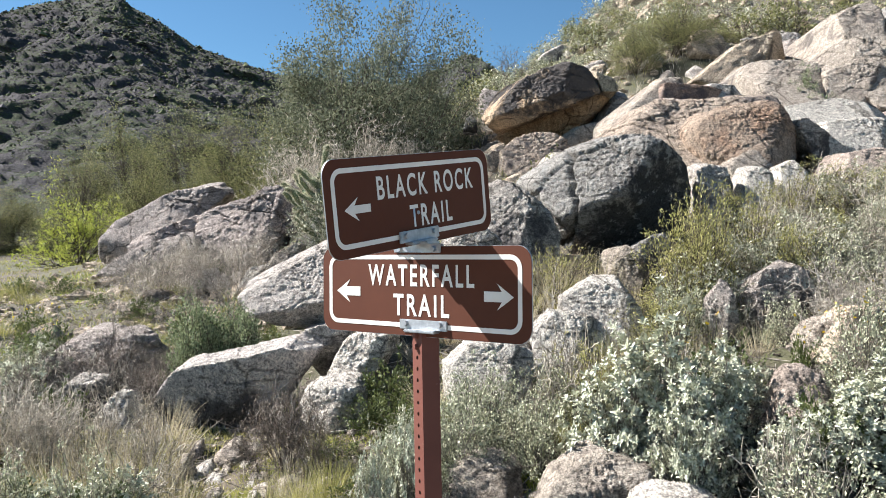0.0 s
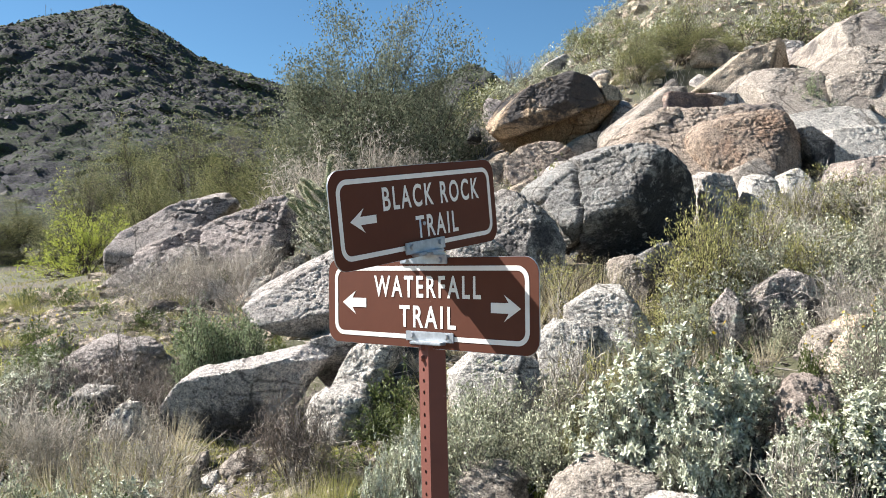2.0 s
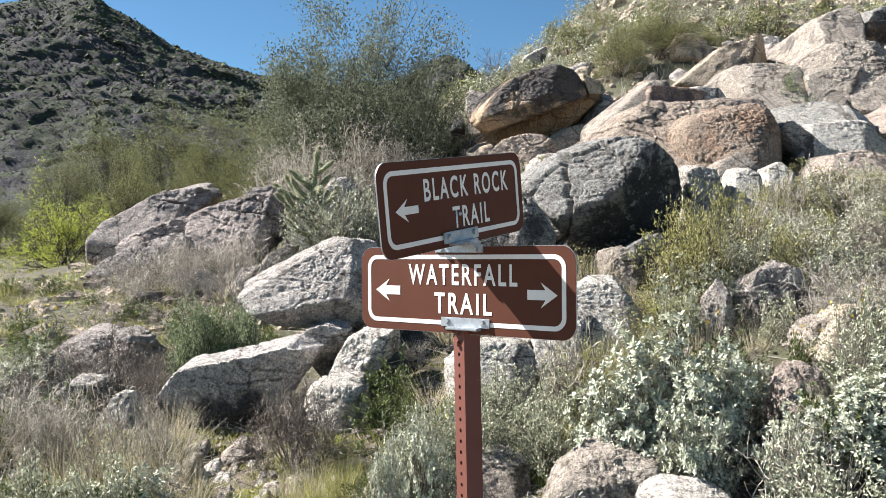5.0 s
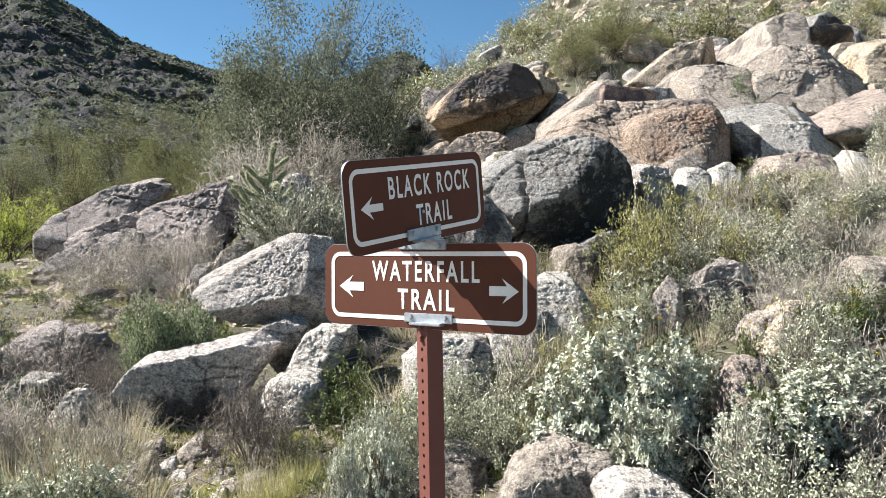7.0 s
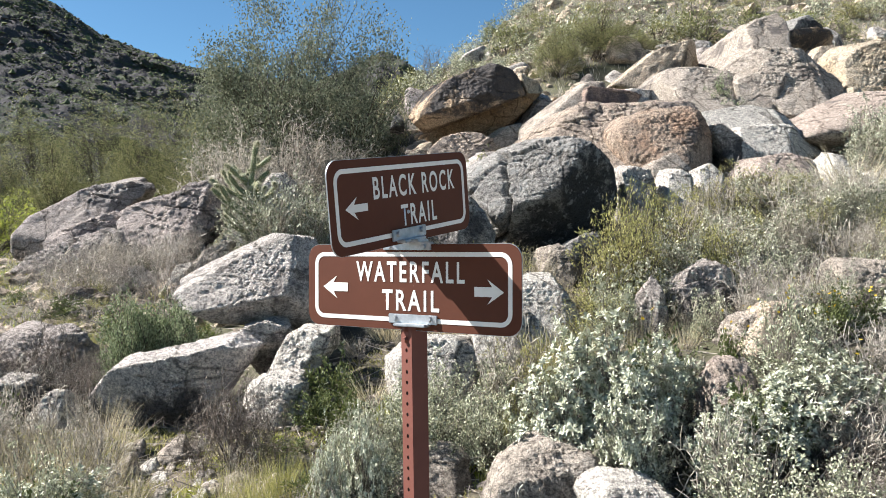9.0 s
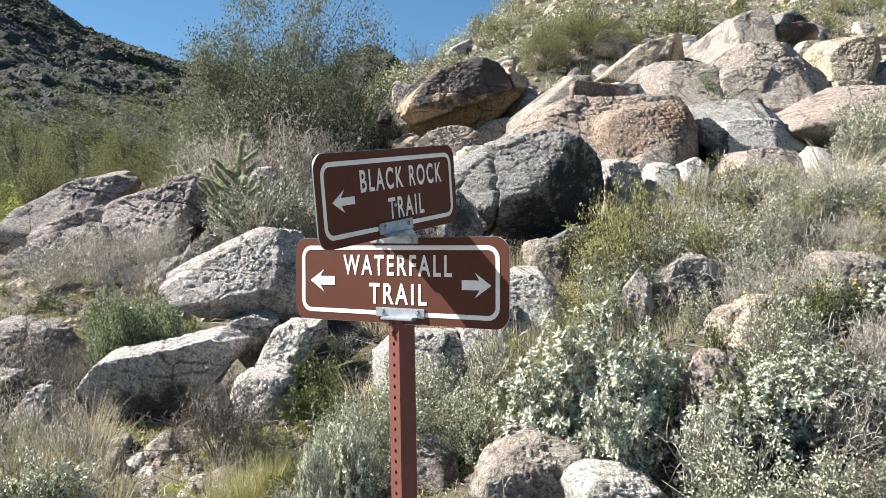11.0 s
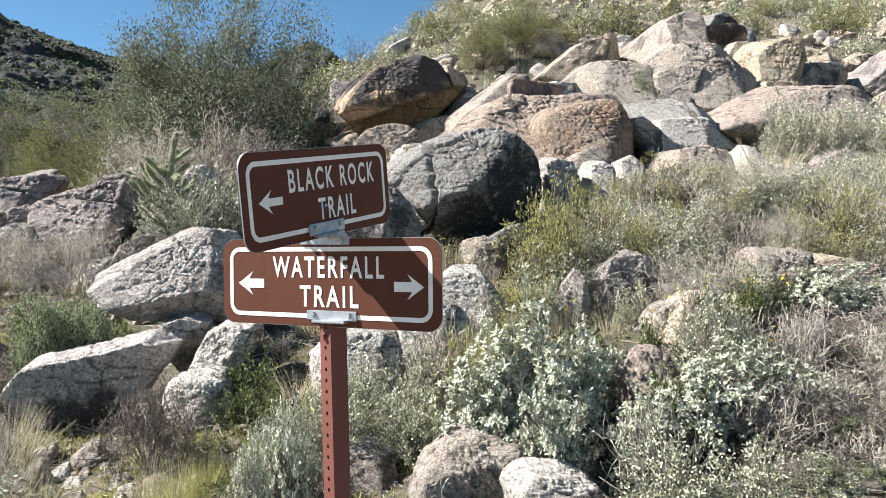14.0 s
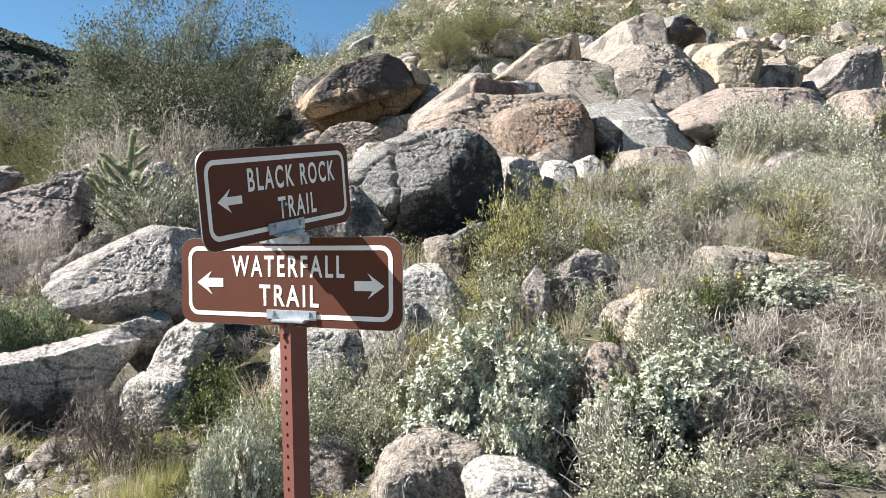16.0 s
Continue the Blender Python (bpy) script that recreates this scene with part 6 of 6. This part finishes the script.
plant("tangled_shrub", -2.56, 5.85, 0.65, 0.4)
plant("tangled_shrub", 0.66, 4.4, 0.48, 0.51)
plant("tangled_shrub", -2.11, 4.1, 0.41, 0.43)
plant("tangled_shrub", -1.56, 4.3, 0.32, 0.34)
plant("tangled_shrub", -2.43, 4.6, 0.41, 0.42)
plant("tangled_shrub", -2.1, 4.5, 0.4, 0.41)
plant("tangled_shrub", -1.81, 4.4, 0.37, 0.37)
plant("tangled_shrub", -1.55, 4.2, 0.32, 0.32)
plant("tangled_shrub", 2.3, 3, 0.41, 0.22)
plant("tangled_shrub", 2.16, 3.25, 0.36, 0.2)
plant("tangled_shrub", 2.44, 2.9, 0.4, 0.15)
plant("dry_grass", 0.82, 6.35, 0.31, 0.52)
plant("dry_grass", 0.99, 6.35, 0.31, 0.52)
plant("dry_grass", 1.14, 6.3, 0.3, 0.47)
plant("dry_grass", 0.7, 6.1, 0.3, 0.46)
plant("dry_grass", 1.25, 5.9, 0.24, 0.35)
plant("dry_grass", -1.89, 4.3, 0.3, 0.39)
plant("dry_grass", -1.59, 3.8, 0.26, 0.4)
plant("dry_grass", -1.18, 3.6, 0.2, 0.35)
plant("dry_grass", -0.67, 3.8, 0.24, 0.28)
plant("dry_grass", 1.62, 5, 0.24, 0.37)
plant("dry_grass", 1.85, 4.8, 0.23, 0.28)
plant("dry_grass", 2.45, 5.7, 0.32, 0.25)
plant("dry_grass", 2.3, 6, 0.33, 0.33)
plant("dry_grass", 2.5, 5.5, 0.3, 0.25)
plant("dry_grass", 2.04, 5.8, 0.28, 0.35)
plant("dry_grass", 2.97, 6, 0.37, 0.29)
plant("dry_grass", 2.68, 5.9, 0.37, 0.28)
plant("dry_grass", 3.54, 6.6, 0.41, 0.41)
plant("dry_grass", 3.76, 5.7, 0.35, 0.27)
plant("dry_grass", 4.65, 5.7, 0.35, 0.36)
plant("dry_grass", 1.15, 4.8, 0.3, 0.48)
plant("dry_grass", 1.29, 4.7, 0.29, 0.46)
plant("dry_grass", 0.91, 4.75, 0.3, 0.5)
plant("dry_grass", 1.42, 4.6, 0.25, 0.44)
plant("dry_grass", -1.62, 4, 0.25, 0.37)
plant("dry_grass", 0.63, 6.2, 0.26, 0.52)
plant("dry_grass", 1.25, 6.2, 0.3, 0.41)
plant("dry_grass", 1.39, 6, 0.25, 0.37)
plant("dry_grass", 0.85, 6.1, 0.25, 0.48)
plant("yellow_grass", 0.99, 4.7, 0.29, 0.45)
plant("yellow_grass", 0.66, 4.2, 0.2, 0.4)
plant("yellow_grass", 1.1, 4.9, 0.3, 0.4)
plant("yellow_grass", -0.78, 3.6, 0.22, 0.3)
plant("yellow_grass", -0.93, 3.5, 0.19, 0.26)
plant("yellow_grass", 1.23, 4.6, 0.25, 0.4)
plant("yellow_grass", 2.36, 4.9, 0.3, 0.15)
plant("yellow_grass", -1.26, 4, 0.22, 0.19)
plant("yellow_grass", -0.57, 3.7, 0.2, 0.19)
plant("yellow_grass", -0.56, 4, 0.22, 0.23)


def cholla(x, y, height):
    """Jointed cactus: an upright column of spiny cylinders with short arms that turn up."""
    rng = np.random.default_rng(77)
    ob = new("cholla_cactus")
    ob.location = (x, y, floor_at(x, y) - 0.03)
    tagged(ob, "pale spiny jointed cholla cactus", "cactus")
    joints = []

    def chain(p, d, count, length, r, rise):
        for k in range(count):
            d = unit((d + [0, 0, rise] + rng.normal(size=3) * 0.1)[None])[0]
            q = p + d * length * rng.uniform(0.85, 1.15)
            joints.append((p, q, r))
            if k and rng.uniform() < 0.45:
                e = unit((d + rng.normal(size=3) * 0.8)[None])[0]
                joints.append((q, q + e * length * 0.5, r * 0.8))
            p, length = q, length * 0.92

    chain(np.zeros(3), np.array([0.04, 0, 1.0]), 8, 0.165 * height, 0.026, 0.3)
    chain(np.array([0.06, 0.03, 0.1]), np.array([0.25, 0, 1.0]), 5, 0.15 * height, 0.028, 0.2)
    for k in range(20):
        side = -1 if k % 5 < 3 else 1
        up = (0.3 + 0.5 * (k / 20)) * height
        way = np.array([side * rng.uniform(0.5, 0.9), rng.normal() * 0.45, rng.uniform(0.1, 0.5)])
        chain(np.array([0.03, 0, up]), way, 3 if up < 0.6 * height else 2, rng.uniform(0.085, 0.115) * height, 0.022, 0.22)
    sp, sd = [], []
    rings, sides = 7, 9
    for p, q, r in joints:
        d = unit((q - p)[None])[0]
        u = unit(np.cross(d, [[0.3, 1.0, 0.1]]))[0]
        w = np.cross(d, u)
        vs = []
        for i in range(rings):
            f = i / (rings - 1)
            rr = r * (0.75 + 0.5 * math.sin(math.pi * min(max(f, 0.03), 0.97)))
            for j in range(sides):
                a = 2 * np.pi * (j + 0.5 * (i % 2)) / sides
                o = math.cos(a) * u + math.sin(a) * w
                vs.append(p + (q - p) * f + o * rr * (1 + 0.12 * (-1) ** (i + j)))
                for _ in range(5):
                    sp.append(vs[-1]), sd.append(o + rng.normal(size=3) * 0.5)
        idx = np.arange(rings * sides).reshape(rings, sides)
        nxt = np.roll(idx, -1, 1)
        part("joint", mesh_of("joint", np.array(vs), [np.stack([idx[:-1], nxt[:-1], nxt[1:], idx[1:]], -1).reshape(-1, 4)]), LEAF["cholla"], ob)
    v, t = leaves(np.array(sp), unit(np.array(sd)), 0.024, 0.004, rng)
    part("spine_coat", mesh_of("spine_coat", v, [t]), LEAF["spine"], ob, "dense straw-coloured spines")
    return ob


cholla(-1.48, 9.5, 1.62)

def saguaro(x, y, height):
    """A ribbed column cactus with one short arm."""
    ob = new("saguaro_cactus")
    ob.location = (x, y, floor_at(x, y) - 0.05)
    tagged(ob, "distant green ribbed column cactus on the hill", "cactus")
    for name, base, h, r in (("column", (0, 0, 0), height, 0.16), ("arm", (0.26, 0, 0.45 * height), 0.3 * height, 0.09)):
        sides, levels = 24, 9
        vs = []
        for i in range(levels):
            f = i / (levels - 1)
            rr = r * (1 - 0.12 * f) * (math.sqrt(max(0.02, 1 - ((f - 0.85) / 0.15) ** 2)) if f > 0.85 else 1)
            for j in range(sides):
                a = 2 * np.pi * j / sides
                q = rr * (1 if j % 2 else 0.82)
                vs.append((base[0] + q * math.cos(a), base[1] + q * math.sin(a), base[2] + h * f))
        idx = np.arange(levels * sides).reshape(levels, sides)
        nxt = np.roll(idx, -1, 1)
        part(name, mesh_of(name, np.array(vs), [np.stack([idx[:-1], nxt[:-1], nxt[1:], idx[1:]], -1).reshape(-1, 4), idx[-1:].reshape(1, -1)]), LEAF["cholla"], ob)
    return ob


saguaro(23.94, 33.0, 0.90)

hill = np.random.default_rng(12)
for k in range(260):
    hy = hill.uniform(17.8, 38)
    hx = hill.uniform(-0.12, 0.95) * hy
    s = hill.uniform(0.5, 1.5)
    plant(("scrub", "pale_scrub", "scrub", "pale_scrub")[k % 4] if k % 12 else "yellow_shrub", round(hx, 2), round(hy, 2), s, s * hill.uniform(0.45, 0.75))
for k in range(40):
    hx, hy = hill.uniform(-26, -4), hill.uniform(22, 45)
    s = hill.uniform(0.6, 1.6)
    plant(("scrub", "pale_scrub")[k % 2], round(hx, 2), round(hy, 2), s, s * 0.6)


def clear_of_rocks(x, y, reach):
    """Whether a plant here would leave the faces of the boulders open."""
    for rx, ry, r, thick in ROCKS_AT:
        if math.hypot(x - rx, (y - ry) * 0.8) < max(r * 0.9, thick) + 0.3 * reach:
            return False
        if 0 < ry - y < 0.22 * ry and abs(x / y * ry - rx) < 0.6 * r + 0.25 * reach:
            return False
    return True


fill = np.random.default_rng(31)
MIX = ("pale_shrub", "dead_shrub", "dry_grass", "tangled_shrub", "yellow_shrub", "dead_shrub", "yellow_grass", "pale_dead_shrub", "dry_grass", "tangled_shrub")
for k in range(380):
    fy = 2.9 * math.exp(fill.uniform(0, 1.4))
    fx = fill.uniform(0.02, 0.92) * fy
    s = fill.uniform(0.26, 0.55 if fy < 4.6 else 0.75) * (1 if fy < 7.5 else 1.5)
    if clear_of_rocks(fx, fy, s * 0.5) and (fy > 4.4 or k % 2):
        if fy < 7.5 and MIX[k % 10] in ("dry_grass", "yellow_grass"):
            s = min(s, 0.42)
        plant((MIX[k % 10] if fy > 4.6 or k % 10 not in (2, 6, 7, 8) else ("tangled_shrub", "dead_shrub")[k % 2]) if fy < 7.5 else ("pale_scrub", "scrub", "dry_grass")[k % 3], round(fx, 2), round(fy, 2), round(s, 2), round(s * fill.uniform(0.6, 0.95), 2))
for k in range(30):
    fy = fill.uniform(3.3, 5.0)
    fx = fill.uniform(-0.58, -0.3) * fy
    if clear_of_rocks(fx, fy, 0.1):
        plant(("dry_grass", "tangled_shrub", "dry_grass")[k % 3], round(fx, 2), round(fy, 2), round(fill.uniform(0.2, 0.34), 2), round(fill.uniform(0.22, 0.42), 2))
# dead stems under the bushes, their dark colour deepening the shaded gaps
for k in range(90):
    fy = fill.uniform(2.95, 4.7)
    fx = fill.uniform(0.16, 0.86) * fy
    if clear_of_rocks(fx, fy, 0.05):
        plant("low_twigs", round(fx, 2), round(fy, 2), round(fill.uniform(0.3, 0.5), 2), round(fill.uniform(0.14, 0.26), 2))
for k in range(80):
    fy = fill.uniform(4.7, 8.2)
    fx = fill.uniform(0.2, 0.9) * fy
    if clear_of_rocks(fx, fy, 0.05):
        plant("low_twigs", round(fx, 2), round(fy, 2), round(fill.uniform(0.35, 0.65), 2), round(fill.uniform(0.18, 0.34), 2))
LEFT = ("dead_shrub", "dry_grass", "yellow_grass", "dry_grass", "dead_shrub", "weed")
for k in range(280):
    fy = 3.1 * math.exp(fill.uniform(0, 1.25))
    fx = fill.uniform(-0.62, 0.02) * fy
    s = fill.uniform(0.2, 0.45)
    if clear_of_rocks(fx, fy, s * 0.5) and not (-0.36 < fx / fy < -0.22 and 3.5 < fy < 4.9):
        plant(LEFT[k % 6] if fy < 6 else ("yellow_grass", "dead_shrub", "weed", "yellow_grass")[k % 4], round(fx, 2), round(fy, 2), round(s, 2), round(s * fill.uniform(0.5, 0.85), 2))

# ---- loose cover of the slope ----
def scatter(rng, count, x0, x1, y0, y1):
    return rng.uniform(x0, x1, count), rng.uniform(y0, y1, count)


def on_ground(x, y):
    return np.stack([x, y, ground(x, y) + ground_relief(x, y)], -1)


def grass_cover(name, label, mat, count, box, height, blade, seed, patch):
    rng = np.random.default_rng(seed)
    x, y = scatter(rng, count, *box)
    keep = fbm(np.stack([x * 0.7, y * 0.7, 0 * x], -1), 3, seed) > patch
    x, y = x[keep], y[keep]
    v, q, t = grass_blades(rng, len(x), 0.02, height, blade)
    v = v.reshape(len(x), 7, 3) + on_ground(x, y)[:, None]
    thing(name, mesh_of(name, v.reshape(-1, 3), [q, t]), LEAF[mat], label, "grass", kind="stuff")


grass_cover("dry_grass_cover", "thin dry straw grass over the slope", "greystraw", 30000, (-3.4, 8, 2.6, 9.5), 0.13, 0.0035, 5, 0.05)
grass_cover("green_grass_cover", "low fresh green grass in patches", "weed", 26000, (-9, 3, 3.0, 14), 0.07, 0.007, 6, -0.1)
grass_cover("moss_grass", "short yellow-green moss and grass before the slab", "yellowgreen", 40000, (-2.5, 0.6, 3.0, 5.8), 0.05, 0.006, 19, -0.45)
grass_cover("fresh_moss", "bright green moss and seedlings below the stones", "lime", 16000, (-1.1, 0.5, 3.1, 5.0), 0.035, 0.008, 29, -0.2)
grass_cover("meadow_herbs", "fresh green herbs on the flat below the slabs", "lime", 15000, (-9, -2.2, 6.0, 12), 0.08, 0.01, 23, -0.4)
grass_cover("meadow_grass", "yellow-green grass on the flat beside the slope", "yellowgreen", 46000, (-20, -2, 7, 26), 0.075, 0.014, 17, -0.5)
grass_cover("hill_straw", "dry straw-coloured grass and twigs on the upper hillside", "greystraw", 60000, (-4, 30, 11, 36), 0.2, 0.011, 27, -0.7)
grass_cover("far_grass_cover", "dry grass on the upper hillside", "yellowgreen", 28000, (-6, 26, 8, 34), 0.17, 0.011, 7, -0.6)


def gravel(name, label, count, box, size, seed, mat):
    """Loose stones, one mesh."""
    rng = np.random.default_rng(seed)
    x, y = scatter(rng, count, *box)
    base, tris = icosphere(2 if size < 0.05 else 1)
    vs, fs = [], []
    for k in range(count):
        s = size * rng.lognormal(0, 0.5)
        sc = s * rng.uniform(0.6, 1.2, 3) * (1, 1, 0.65)
        cut = unit(rng.normal(size=(9, 3)))
        v = base / np.maximum(base @ cut.T / rng.uniform(0.55, 1.0, 9), 0.75).max(1)[:, None] * (1 + 0.1 * value_noise(base * 2.6 + k * 3.1, seed))[:, None] * sc
        a = rng.uniform(0, 6.28)
        v = np.stack([v[:, 0] * math.cos(a) - v[:, 1] * math.sin(a), v[:, 0] * math.sin(a) + v[:, 1] * math.cos(a), v[:, 2]], -1)
        vs.append(v + on_ground(x[k:k + 1], y[k:k + 1]))
        fs.append(tris + len(base) * k)
    thing(name, mesh_of(name, np.concatenate(vs), fs, False), mat, label, "gravel", kind="stuff")


gravel("trail_gravel", "loose pale stones on the trail edge", 1500, (-3.4, 3.5, 2.7, 6.6), 0.026, 3, ROCK["pale"])
gravel("flat_gravel", "tan gravel on the flat beside the slabs", 1500, (-6.5, -1.8, 6.4, 11), 0.03, 14, ROCK["tan"])
gravel("slope_rubble", "broken granite rubble on the slope", 1500, (-6, 14, 7, 20), 0.09, 4, ROCK["tan"])
gravel("hill_rubble", "broken granite rubble on the upper hill", 2200, (-2, 30, 14, 38), 0.15, 9, ROCK["tan"])


def litter():
    """Broken dead twigs lying on the soil."""
    rng = np.random.default_rng(61)
    x, y = scatter(rng, 9000, -5, 8, 2.6, 11)
    p = on_ground(x, y) + [0, 0, 0.01]
    a = rng.uniform(0, 6.28, len(x))
    d = np.stack([np.cos(a), np.sin(a), rng.uniform(-0.05, 0.5, len(x))], -1) * rng.uniform(0.06, 0.28, len(x))[:, None]
    v, q = tubes(p, p + d, np.full(len(x), 0.0028), np.full(len(x), 0.0015))
    thing("twig_litter", mesh_of("twig_litter", v, [q]), LEAF["twig"], "fallen dead twigs and stems on the soil", "litter", kind="stuff")


litter()
